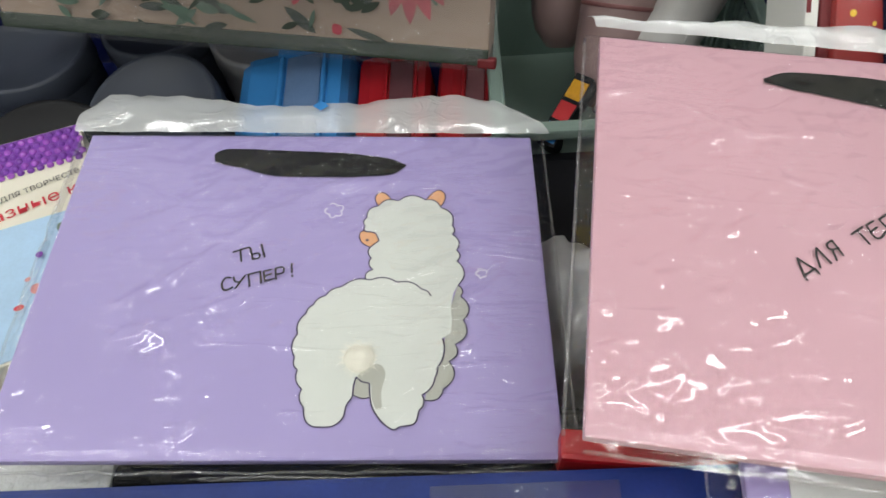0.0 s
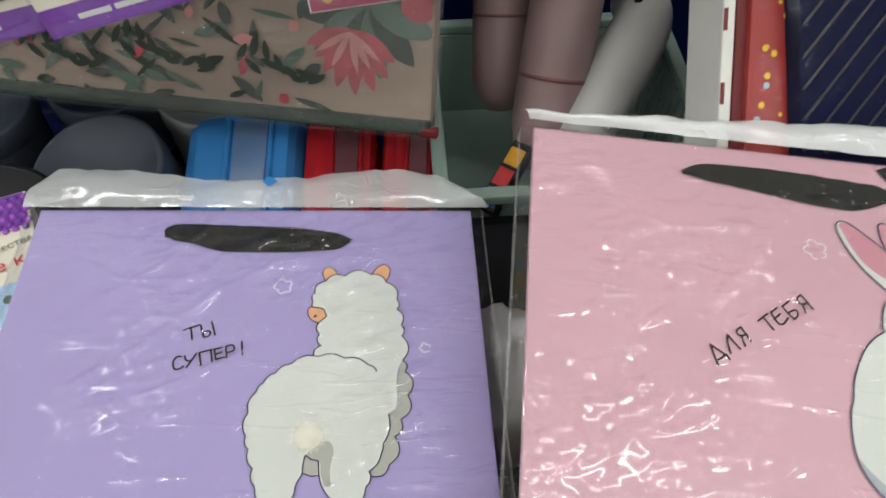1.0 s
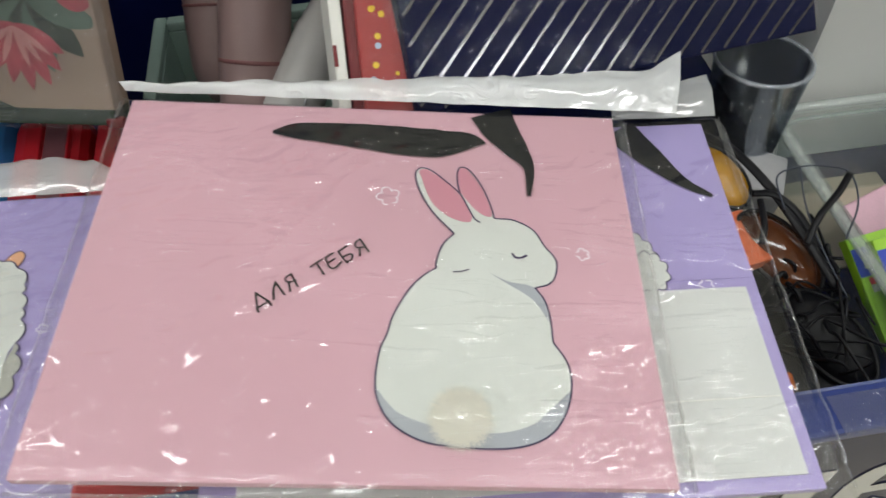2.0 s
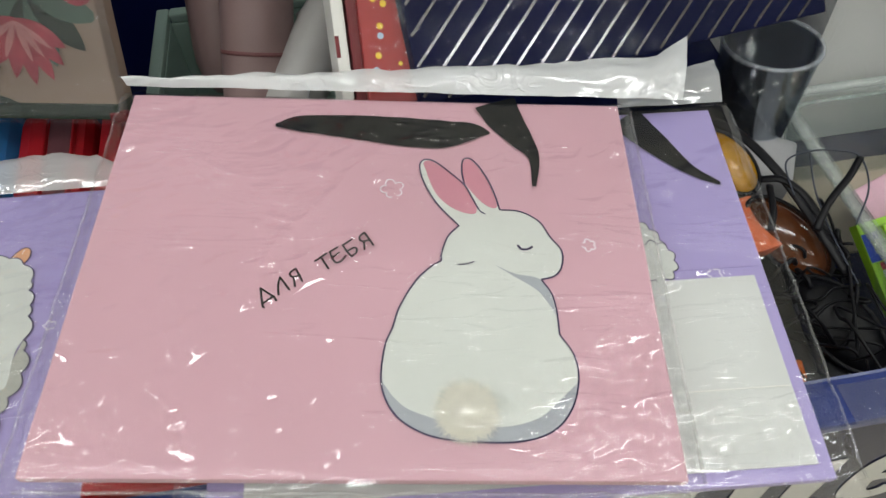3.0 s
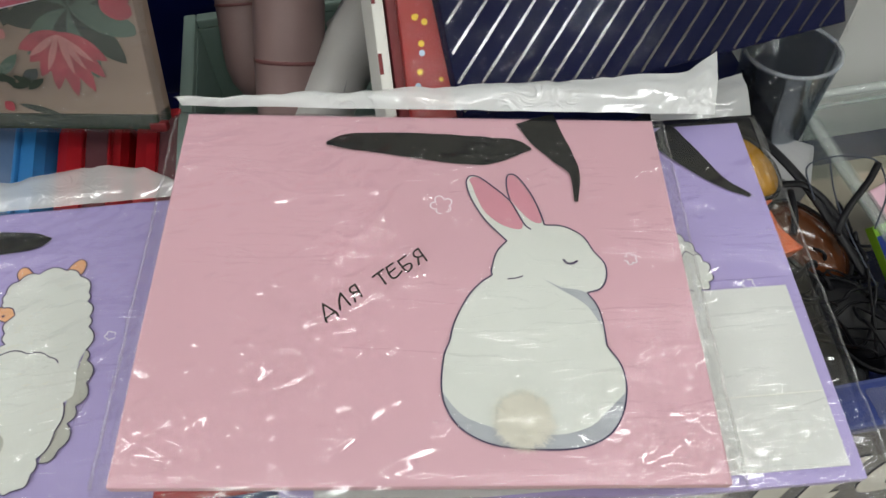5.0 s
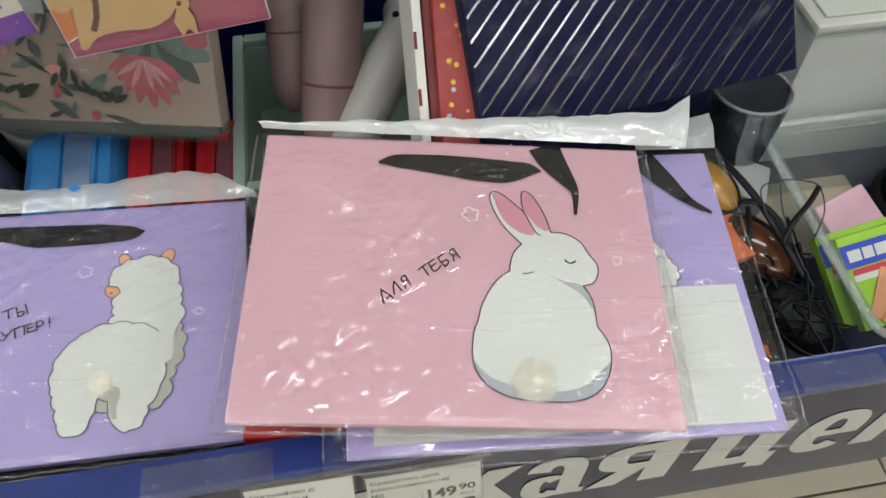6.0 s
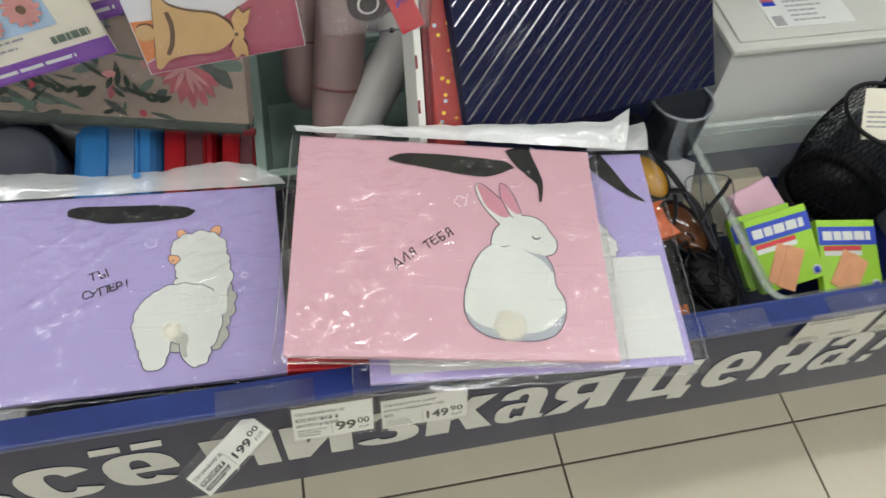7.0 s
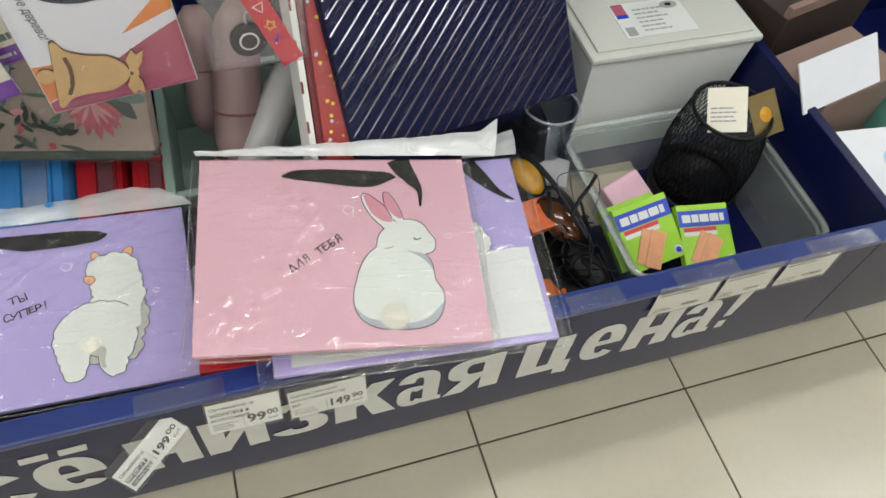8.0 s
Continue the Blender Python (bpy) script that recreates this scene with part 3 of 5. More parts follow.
price_tag(pose(-0.047, -0.020, 0.553, 68, 2, 0), 0.081, 0.044, ("Органайзер д/", "косметики и", "аксессуаров"), ("99", "00"), "white paper price slip in a clear pocket on the bin front", 1)
price_tag(pose(0.044, -0.015, 0.530, 74, 0, 0), 0.092, 0.046, ("Средство для", "волос парикмах,160", "мл"), ("149", "90"), "white paper price slip half hidden under a gift bag", 2)
D, E_ = Vector((0.77, 0.50, 0.40)).normalized(), Vector((-0.25, 0.60, 0.65))
E_ = (E_ - D * E_.dot(D)).normalized()
N_ = D.cross(E_)
ASKEW = Matrix(((D.x, E_.x, N_.x, -0.136), (D.y, E_.y, N_.y, -0.0542), (D.z, E_.z, N_.z, 0.531), (0, 0, 0, 1)))
price_tag(ASKEW, 0.087, 0.031, ("Органайзер д/", "косметики и", "аксессуаров"), ("199", "00"), "white paper price slip hanging askew in its clear pocket", 3)
for px, pw in ((0.520, 0.092), (0.622, 0.082), (0.716, 0.085)):
    price_tag(pose(px, -0.004, 0.550, 88, 0, 0), pw, 0.058, (), None, "white paper price slip taped to the bin front", int(px * 100))


# ---- gift bags in clear sleeves ----
BW, BH = 0.322, 0.250


def bag(name, m, paper, label, w=BW, h=BH, seed=1, sleeve_w=0.018, sleeve_h=0.012, crumple=0.22):
    t = thing(name, m, label, "gift bag", "flat gift bags")
    bm = bmesh.new()
    box(bm, -w / 2, w / 2, -h / 2, h / 2, -0.007, 0.0, 0.0012)
    part("body", bm, paper, t)
    part("gusset", boxed(-w / 2 + 0.003, w / 2 - 0.003, -h / 2 + 0.002, h / 2 - 0.003, -0.0105, -0.0072, 0.001), paper, t)
    part("sleeve", film_sheet(w + sleeve_w, h + sleeve_h, seed, amp=0.0042, cy=-0.001, crumple=crumple), M_FILM, t, "crinkled clear plastic sleeve")
    for sx in (-1, 1):
        pts = [(sx * (w / 2 + sleeve_w / 2 + 0.0015 * noise.noise(Vector((k, seed, sx)))), -h / 2 + h * k / 24, -0.003 + 0.003 * noise.noise(Vector((k * 0.7, sx, seed)))) for k in range(25)]
        part("sleeve_seam", tube(bmesh.new(), pts, [0.0009 + 0.0007 * noise.noise(Vector((k, 3, seed))) for k in range(25)], 6), M_SEAM, t, "welded plastic seam")
    pts = [(-w / 2 + w * k / 30, -h / 2 - sleeve_h / 2 + 0.002 * noise.noise(Vector((k * 0.6, 5, seed))), -0.002 + 0.002 * noise.noise(Vector((k, 7, seed)))) for k in range(31)]
    part("sleeve_seam", tube(bmesh.new(), pts, [0.0009 + 0.0007 * noise.noise(Vector((k, 9, seed))) for k in range(31)], 6), M_SEAM, t)
    return t


def small_flower(pr, cx, cy, r, mi):
    pts = []
    for i in range(56):
        a = 2 * math.pi * i / 60 + cx
        k = r * (0.55 + 0.45 * abs(math.sin(2.5 * a)) ** 0.7) * (1 + 0.14 * math.sin(a + cy))
        pts.append((cx + k * math.cos(a), cy + k * math.sin(a)))
    pr.line(pts, 0.75, mi)


def fluff(name, parent, cx, cy, r, n, seed, material):
    """A pompom of fine hairs on a soft core."""
    rnd = random.Random(seed)
    bm = bmesh.new()
    lathe(bm, [(0, 0.0034), (r * 0.25, 0.0032), (r * 0.5, 0.0024), (r * 0.68, 0.0012), (r * 0.74, 0.0005)], 28, Matrix.Translation((cx, cy, 0)))
    for _ in range(n):
        a, d = rnd.random() * 2 * math.pi, r * rnd.random() * 0.75
        x, y = cx + d * math.cos(a), cy + d * math.sin(a)
        l = r * (0.18 + 0.32 * rnd.random())
        b = a + rnd.uniform(-0.7, 0.7)
        ex, ey = x + l * math.cos(b), y + l * math.sin(b)
        px, py = -math.sin(b) * 0.00013, math.cos(b) * 0.00013
        z0, z1 = 0.0034 - 0.0022 * d / r, 0.0030 - 0.0018 * d / r + 0.0008 * rnd.random()
        f = bm.faces.new([bm.verts.new(v) for v in ((x - px, y - py, z0), (x + px, y + py, z0), (ex, ey, z1))])
    return part(name, bm, material, parent, "fluffy cream pompom")


PINK_POSE = pose(0.138, 0.120, 0.6675, 4.14, 4.06, -8.88)
pink = bag("gift_bag", PINK_POSE, M_PINK, "pink paper gift bag with white printed figure in clear sleeve", 0.325, 0.255, seed=3)
pr = Print()
MATS = [M_LINE, M_FUR, M_GREY_PRINT, M_PINK_EAR, M_PEACH, M_WHITE_LINE, M_FLEECE_SHADE]
EAR_A = sweep([(52, 24), (39, 40), (31, 56), (28, 69), (30.5, 75), (37, 74), (47, 65), (56, 55), (60.5, 45), (64.5, 36), (68, 33)])
EAR_B = sweep([(56, 55), (54.5, 66), (55.3, 75), (59, 77), (64, 72.5), (70.3, 60.5), (74.6, 47.5), (77, 36.3)])
SKULL = sweep([(77, 36.3), (89, 35.3), (100.5, 28), (106, 17), (112, 7.5), (111.5, -2.5), (107, -10), (98.4, -13)])
BACK_EDGE = sweep([(98.4, -13), (103.5, -22), (105.5, -34), (105.7, -48)], [(105.7, -48), (112.3, -60), (113.5, -73), (109.5, -88), (101, -100), (88.5, -106.5), (71, -108.8), (45.5, -107.5), (31, -104), (18.5, -96), (11.3, -84.5), (9.2, -72), (11, -54.5), (14.5, -45), (17.5, -33), (26, -16), (34, -6.5), (41.5, -1)])
NAPE = sweep([(41.5, -1), (41.2, 3), (45, 15.5), (52, 24)])
WHOLE = SKULL + BACK_EDGE[1:] + NAPE[1:] + [(60, 33), (68, 33)]
pr.poly(EAR_B + [(66, 30)], 1)
pr.poly(sweep([(56.5, 56), (55, 66), (55.7, 74.6), (59, 76.6), (63.6, 72), (70, 60), (74.2, 47), (75.5, 39), (71.5, 38.2), (65.5, 43), (60, 50.5), (56.5, 56)]), 3)
pr.poly(EAR_A + [(70, 25)], 1)
pr.poly(sweep([(30, 72), (32, 66.5), (34, 59), (39.5, 46), (49.5, 36.5), (59.5, 33), (63, 35.5), (61.8, 43), (55.7, 54.6), (47, 64.6), (37, 73.3), (32, 74.4), (30, 72)]), 3)
pr.poly(WHOLE, 1)
pr.poly(sweep([(113, -76), (100, -88), (90, -96), (72, -100.5), (46, -98.5), (26, -92.5), (17, -86), (9.6, -76)], [(9.6, -76), (11.6, -84.5), (18.7, -95.7), (31, -103.6), (45.5, -107), (71, -108.3), (88.5, -106), (100.8, -99.7), (109.2, -87.8), (113, -76)]), 2)
pr.poly(sweep([(72, -3.2), (83, -9), (93, -10.8), (98, -12.8)], [(98, -12.8), (103, -22), (105, -36)], [(105, -36), (98.5, -23.5), (92.5, -17.5), (83, -11), (72, -3.2)]), 2)
for edge in (EAR_A, EAR_B, SKULL, BACK_EDGE, NAPE):
    pr.line(edge, 1.0, 0)
pr.pen([(86.5, 10), (88.3, 7.8), (91.7, 7.6), (94.6, 9.2)], 1.5, 0)
pr.pen([(51, -3.8), (55.8, -3.3), (60, -1.8)], 0.8, 0)
small_flower(pr, 11.5, 50, 7.2, 5)
small_flower(pr, 129, 11, 4.4, 5)
pr.done("printed_figure", MATS, pink, "white printed figure with thin dark outline")
fluff("pompom", pink, 0.054, -0.093, 0.0175, 5000, 5, M_FLUFF)


def handwriting(strokes, parent, w):
    """Thin marker lettering; every inner list is one stroke of the pen, in millimetres."""
    p = Print(0.0006, 0.00003)
    for st in strokes:
        p.pen(st, w, 0, 0 if len(st) == 2 else 4)
    return p.done("lettering", [M_INK], parent, "thin black hand-drawn lettering")


# the words: ДЛЯ ТЕБЯ
handwriting([[(-60, -21.3), (-52.4, -26.4)], [(-60, -21.3), (-59, -26), (-57.7, -31.4)], [(-56.6, -33.6), (-57.9, -31.5)], [(-57.9, -31.5), (-52.1, -26.4)], [(-52.1, -26.4), (-50.3, -29.2)],
             [(-49.4, -25.4), (-50.4, -19), (-49.9, -14.2)], [(-49.9, -14.2), (-43.8, -22.2)],
             [(-37.2, -16.6), (-41.7, -8.4)], [(-41.7, -8.4), (-44.4, -11), (-44, -13.4), (-42, -13.9), (-38.8, -12.7)], [(-42.3, -14), (-40.9, -20.2)],
             [(-31.2, -3.3), (-25.2, 2.1)], [(-28.2, -0.4), (-23.2, -8.1)],
             [(-19.2, 6.5), (-23.2, 3.2)], [(-23.2, 3.2), (-21.5, -1.2), (-19.4, -4), (-16.7, -3.4), (-13.8, 0.6)], [(-21.3, -0.7), (-18, 2.6)],
             [(-11.4, 11.9), (-16.1, 7.7)], [(-16.1, 7.7), (-13.4, 3.4), (-10.4, 0)], [(-10.4, 0), (-8, 2.6), (-8, 5.6), (-10, 5.8), (-13, 3.8)],
             [(1.6, 8.1), (-4, 16.8)], [(-4, 16.8), (-6.6, 14), (-6.2, 11.4), (-4.2, 10.5), (-0.6, 11.8)], [(-4, 10.4), (-3.3, 4.8)]], pink, 1.25)
ribbon([(-66, 101.5), (-50, 103.5), (-14, 101.5), (15, 98.5), (41, 97), (62, 100), (73.5, 98.7)], [3, 14, 21, 25, 25, 15, 2], pink, 3)
ribbon([(78, 126.5), (84.5, 110), (93.5, 94), (101, 78), (99.5, 54.5)], [29, 25, 17, 7, 2.5], pink, 6)
part("sleeve_flap", flap(lambda k: ((-0.166 + 0.372 * k, 0.129, 0.004), (-0.172 + 0.39 * k, 0.134 + 0.034 * k ** 1.2 + 0.018 * max(0, k - 0.93) / 0.07, 0.006 + 0.004 * k)), 2), M_FLAP_WHITE, pink, "gathered milky plastic flap")

PURPLE_POSE = pose(-0.2015, 0.1637, 0.600, 1.5, 4.6, -0.3)
purple = bag("gift_bag", PURPLE_POSE, M_PURPLE, "lilac paper gift bag with white fleecy figure in clear sleeve", 0.321, 0.243, seed=11, crumple=0.34)
pr = Print()
S, L = 0.06, 26


def blob(o, mi, grow=0.0):
    cx, cy, rx, ry, turn, lobes = o
    pr.poly(oval(cx, cy, rx, ry, turn, lobes=lobes, scallop=2.8 / max(rx, ry), grow=grow), mi)


FOREHEAD = fleece([(103.8, -9), (103.8, 9.7), (103.6, 18.3), (100.9, 31.2), (101, 38.7), (93.5, 54), (83, 60.5), (64.4, 59.5), (51, 55.2), (43.6, 45), (42.8, 38), (43.8, 33)], 0.24)
CHEEK = fleece([(43.8, 33), (50.4, 31.4)], -0.12)
THROAT = fleece([(48.3, 22), (48, 11.8), (49.5, 3), (45.2, -5)], 0.24)
RUMP = fleece([(86.6, -17), (80.7, -12), (65.3, -7), (48.4, -5.3), (30.4, -10.5), (21, -17), (13.8, -23.7), (9.9, -29.8), (6.1, -44), (6, -59.5), (8.4, -68), (12.1, -80), (14.2, -91)], 0.17)
PAW_A = sweep([(14.2, -91), (15.5, -98), (19.5, -102.3), (25, -103), (32, -102.3), (37, -97.5), (38.5, -90), (41.6, -84.5), (41.8, -78.5), (43, -72.5)])
PAW_B = sweep([(51, -76.5), (51.8, -85.5), (53.8, -92.5), (59, -100), (65.4, -104.7), (69.4, -103), (77.5, -101), (80, -93)])
THIGH = fleece([(80, -93), (82.5, -89), (81.5, -84), (89.4, -72), (90.2, -67), (93.7, -47)], 0.13)
FAR_SIDE = fleece([(83.3, -87), (94, -80), (97.6, -62.2), (101.5, -51), (106.7, -34.5), (105.4, -17.3), (103.8, -9)], 0.26)
for ear in ([(51, 55), (48.3, 62), (50.6, 67.2), (55, 67), (60, 61)], [(83, 60.5), (87.7, 67.1), (92.9, 69.8), (96.6, 66), (96, 60), (93.5, 55)]):
    pr.poly(sweep(ear), 4)
    pr.line(sweep(ear), 0.8, 0)
MUZZLE = sweep([(43, 35.5), (39.6, 32.3), (39.8, 27.2), (43, 23), (48.3, 21.3), (52.5, 25.9), (50.4, 31.4)])
pr.poly(MUZZLE, 4)
pr.line(MUZZLE, 0.8, 0)
pr.poly(FAR_SIDE + [(99, -25), (95, -49), (85, -75)], 6)
pr.poly([(43, -73), (46.4, -75.5), (51, -76.5), (51.8, -85.2), (47, -85.8), (41.8, -83.6)], 6)
pr.line([(51.8, -85.2), (47, -85.8), (41.8, -83.6)], 0.8, 0)
pr.poly([(103.8, -9), *FOREHEAD[1:], *CHEEK[1:], (52.5, 25.9), *THROAT, (60, -30), (88, -40), (93.7, -47), (98.9, -43), (99.8, -35), (99.2, -25), (100.8, -15)], 1)
pr.poly(RUMP + PAW_A[1:] + [(46.4, -75.5)] + PAW_B + THIGH[1:], 1)
pr.poly(sweep([(43.3, -73), (48, -66), (56, -64), (60, -70), (58, -82), (59, -92)], [(59, -92), (55.5, -92), (52.8, -85.5), (51.8, -77), (46.4, -75), (43.3, -73)]), 6)
for edge in (FOREHEAD, CHEEK + [(52.5, 25.9), (48.3, 22)], THROAT, FAR_SIDE, RUMP + PAW_A[1:], [(43, -72.5), (46.4, -75.5), (51, -76.5)], PAW_B + THIGH[1:]):
    pr.line(edge, 0.85, 0)
pr.poly(oval(44.7, 26, 1.1, 0.9, 30), 0)
small_flower(pr, 21.5, 50, 6.4, 5)
small_flower(pr, 119.5, -0.5, 3.8, 5)
pr.done("printed_figure", MATS, purple, "white fleecy printed figure with peach ear spots")
fluff("pompom", purple, 0.044, -0.060, 0.013, 700, 8, M_FLUFF)
# the words: ТЫ СУПЕР!
handwriting([[(-42, 16.8), (-32.4, 20.7)], [(-37.9, 18.8), (-35.8, 9.6)], [(-31.5, 20), (-28.5, 11)], [(-28.5, 11), (-25.4, 11.8), (-24.4, 14.2), (-26, 15.8), (-29.8, 14.6)], [(-24.5, 22.6), (-21.2, 12.8)],
             [(-40.7, -3.4), (-43.4, -3.4), (-45.4, -7), (-44.4, -11.6), (-42, -12.8), (-38.3, -10.6)], [(-38.6, -3.2), (-37.4, -6.2), (-34.5, -6.6)], [(-31.5, -1.6), (-36.4, -11.6)],
             [(-27.6, -9.9), (-29.6, -1)], [(-29.9, -1.2), (-22, 1.3)], [(-22.3, 1.2), (-20.7, -7.6)],
             [(-15.5, 2.6), (-20.2, 1.1)], [(-20.2, 1.1), (-18.2, -6.3)], [(-18.2, -6.3), (-13.2, -4.6)], [(-19.3, -2.7), (-15, -1)],
             [(-11.4, -5.2), (-12.8, 3)], [(-13, 3), (-9, 4.2), (-7.2, 2), (-8, -0.4), (-11.8, -1.5)], [(-2.8, 6.6), (-2, 0.2)], [(-1.5, -2.3), (-1.3, -3.1)]], purple, 1.3)
ribbon([(-67.5, 98), (-60, 99.5), (-42, 97.5), (-21, 93.8), (26, 92.3), (57, 91), (69, 92)], [7, 15, 19, 24.5, 23, 15.5, 1.5], purple, 4)
part("sleeve_flap", flap(lambda k: ((-0.172 + 0.346 * k, 0.121, 0.002), (-0.166 + 0.328 * k, 0.122 + (0.028 + 0.006 * math.cos(9.5 * (k - 0.12))) * min(1, k / 0.06 + 0.3, (1 - k) / 0.10 + 0.1) ** 0.5, 0.006)), 7), M_FLAP, purple, "gathered milky plastic flap")

bm = bmesh.new()
bm.faces.new([bm.verts.new(v) for v in ((0.000, 0.139, 0.0135), (0.006, 0.134, 0.0135), (0.012, 0.139, 0.0135), (0.006, 0.144, 0.0135))])
part("flap_mark", bm, M_SKY, purple, "small blue printed diamond")

BACK_POSE = pose(0.2118, 0.1100, 0.6365, 6.2, 1.3, -5.2)
back = bag("gift_bag", BACK_POSE, M_PURPLE, "lilac paper gift bag turned over, folded white base showing", 0.332, 0.260, seed=21, sleeve_w=0.034, sleeve_h=0.020, crumple=0.5)
part("base_card", boxed(-0.146, 0.158, -0.122, -0.006, 0.0004, 0.0012, 0.0003), M_WHITE_PAPER, back, "folded white card base")
part("fold_line", boxed(-0.16, 0.164, 0.0006, 0.0012, 0.0002, 0.0005), M_PURPLE, back)
part("card_crease", boxed(-0.145, 0.157, -0.078, -0.0774, 0.0013, 0.0016), M_TAG, back)
pr = Print(0.0006)
for o in ((86, 14, 22, 26, 0, 16), (100, 8, 12, 14, 0, 10)):
    blob(o, 0, 0.8)
    blob(o, 1)
small_flower(pr, 134, -3, 4.5, 5)
pr.done("printed_figure", MATS, back, "white fleecy printed figure, mostly hidden")
ribbon([(104, 126), (120, 102), (138, 78), (156, 64)], [26, 20, 9, 3], back, 9)
part("sleeve_flap", flap(lambda k: ((0.10 + 0.075 * k, 0.132, 0.003), (0.10 + 0.078 * k, 0.150 + 0.02 * k, 0.006)), 12, n=16), M_FLAP, back, "gathered milky plastic flap")


# ---- striped navy bag, red bag, floral bag ----
def standing_bag(name, m, w, h, d, paper, label, film=M_FILM_DIM, seed=5):
    t = thing(name, m, label, "gift bag", "standing gift bags")
    bm = bmesh.new()
    box(bm, -w / 2, w / 2, 0, h, -d, 0, 0.002)
    part("body", bm, paper, t)
    if film:
        part("sleeve", film_sheet(w + 0.012, h + 0.02, seed, cy=h / 2, nx=90, ny=80, amp=0.003, crumple=0.3), film, t, "crinkled clear plastic sleeve")
    return t


navy = standing_bag("gift_bag", pose(0.367, 0.300, 0.640, 52, 4, 12.5), 0.365, 0.26, 0.03, M_NAVY, "navy paper gift bag with slanted silver stripes", seed=31)
for i in range(32):
    x0 = -0.50 + i * 0.0225
    a, b = (x0, 0.0), (x0 + 0.275, 0.26)
    # clip the slanted stripe to the face
    t0 = max(0.0, (-0.1805 - a[0]) / (b[0] - a[0]))
    t1 = min(1.0, (0.1805 - a[0]) / (b[0] - a[0]))
    if t1 - t0 < 0.05:
        continue
    p, q = Vector((a[0] + (b[0] - a[0]) * t0, 0.26 * t0 + 0.002, 0.0006)), Vector((a[0] + (b[0] - a[0]) * t1, 0.26 * t1 - 0.002, 0.0006))
    n = Vector((-(q - p).y, (q - p).x, 0)).normalized() * 0.0011
    bm = bmesh.new()
    bm.faces.new([bm.verts.new(v) for v in (p - n, q - n, q + n, p + n)])
    part("stripe", bm, M_SILVER, navy)

red = standing_bag("gift_bag", pose(0.171, 0.262, 0.64, 50, 2, 8) @ pose(0, 0, 0, 0, 0, -5), 0.040, 0.30, 0.06, M_RED_BAG, "red paper gift bag with small yellow and pale dots", seed=41)
rnd = random.Random(4)
for i in range(26):
    bm = bmesh.new()
    x, y, r = rnd.uniform(-0.017, 0.017), rnd.uniform(0.02, 0.29), rnd.choice((0.0016, 0.0024))
    bm.faces.new([bm.verts.new((x + r * math.cos(a), y + r * math.sin(a), 0.0006)) for a in [2 * math.pi * k / 10 for k in range(10)]])
    part("dot", bm, rnd.choice((M_YELLOW, M_YELLOW, M_PALE_BLUE)), red)
white_edge = standing_bag("gift_bag", pose(0.137, 0.262, 0.64, 50, 2, 8) @ pose(0, 0, 0, 0, 0, -5), 0.009, 0.29, 0.05, M_TAG, "narrow edge of a white paper gift bag", film=None)
for k in range(5):
    part("square", boxed(-0.0044, -0.0015, 0.05 + 0.05 * k, 0.065 + 0.05 * k, 0.0002, 0.0007), M_MAROON, white_edge)
maroon_edge = standing_bag("gift_bag", pose(0.148, 0.266, 0.64, 50, 2, 8) @ pose(0, 0, 0, 0, 0, -5), 0.010, 0.29, 0.05, M_MAROON, "narrow edge of a maroon paper gift bag", film=None)

FLORAL_POSE = pose(-0.296, 0.446, 0.572, 68, 0, -12.5)
floral = standing_bag("gift_bag", FLORAL_POSE, 0.47, 0.24, 0.03, M_CREAM, "cream gift bag printed with coral flowers and leaves", film=M_FILM_HAZY, seed=51)


FLORAL_MATS = [M_LINE, M_LEAF, M_LEAF_DARK, M_PETAL, M_PETAL_LIGHT]
LAYER = [0.0006]


def leaf(x, y, l, w, a, mi, name="leaf"):
    """One printed leaf or petal, laid a hair above the last."""
    c, sn = math.cos(radians(a)), math.sin(radians(a))
    pts = [(l * k / 10, w * math.sin(math.pi * k / 10) ** 0.8) for k in range(11)] + [(l * k / 10, -w * math.sin(math.pi * k / 10) ** 0.8) for k in range(9, 0, -1)]
    pts = [(x + p * c - q * sn, y + p * sn + q * c) for p, q in pts]
    pts = [(max(-233, min(233, p)), max(4, min(236, q))) for p, q in pts]
    b = bmesh.new()
    f = b.faces.new([b.verts.new((p / 1000, q / 1000, LAYER[0])) for p, q in pts])
    f.normal_update()
    if f.normal.z < 0:
        f.normal_flip()
    LAYER[0] += 0.00002
    return part(name, b, FLORAL_MATS[mi], floral)


for bx, by, sc in ((165, 62, 1.0), (-150, 70, 0.9), (30, 150, 0.9)):
    for a in range(0, 360, 30):
        leaf(bx + 14, by + 42, 62 * sc, 12 * sc, a + 10, 1 if a % 60 else 2)
    for a in (200, 218, 236, 254, 272, 290, 308, 326):
        leaf(bx, by + 22, (50 + 8 * math.sin(a)) * sc, 7.5 * sc, a, 4 if a % 3 == 0 else 3, "petal")
    for a in (212, 242, 280, 300, 318):
        leaf(bx - 2, by + 20, 36 * sc, 3.0 * sc, a, 4, "petal")
    for a in (0, 25, 50):
        leaf(bx + 42, by + 40, 30, 8, a, 3, "petal")
rnd = random.Random(8)
for k in range(64):
    x, y = rnd.uniform(-220, 130), rnd.uniform(10, 190)
    leaf(x, y, rnd.uniform(18, 46), rnd.uniform(2.5, 6.5), rnd.uniform(-60, 200), rnd.choice((1, 2, 2, 2)))
for k in range(44):
    leaf(rnd.uniform(-225, 120), rnd.uniform(8, 95), rnd.uniform(14, 40), rnd.uniform(2, 5), rnd.uniform(-50, 220), rnd.choice((1, 2, 2)))
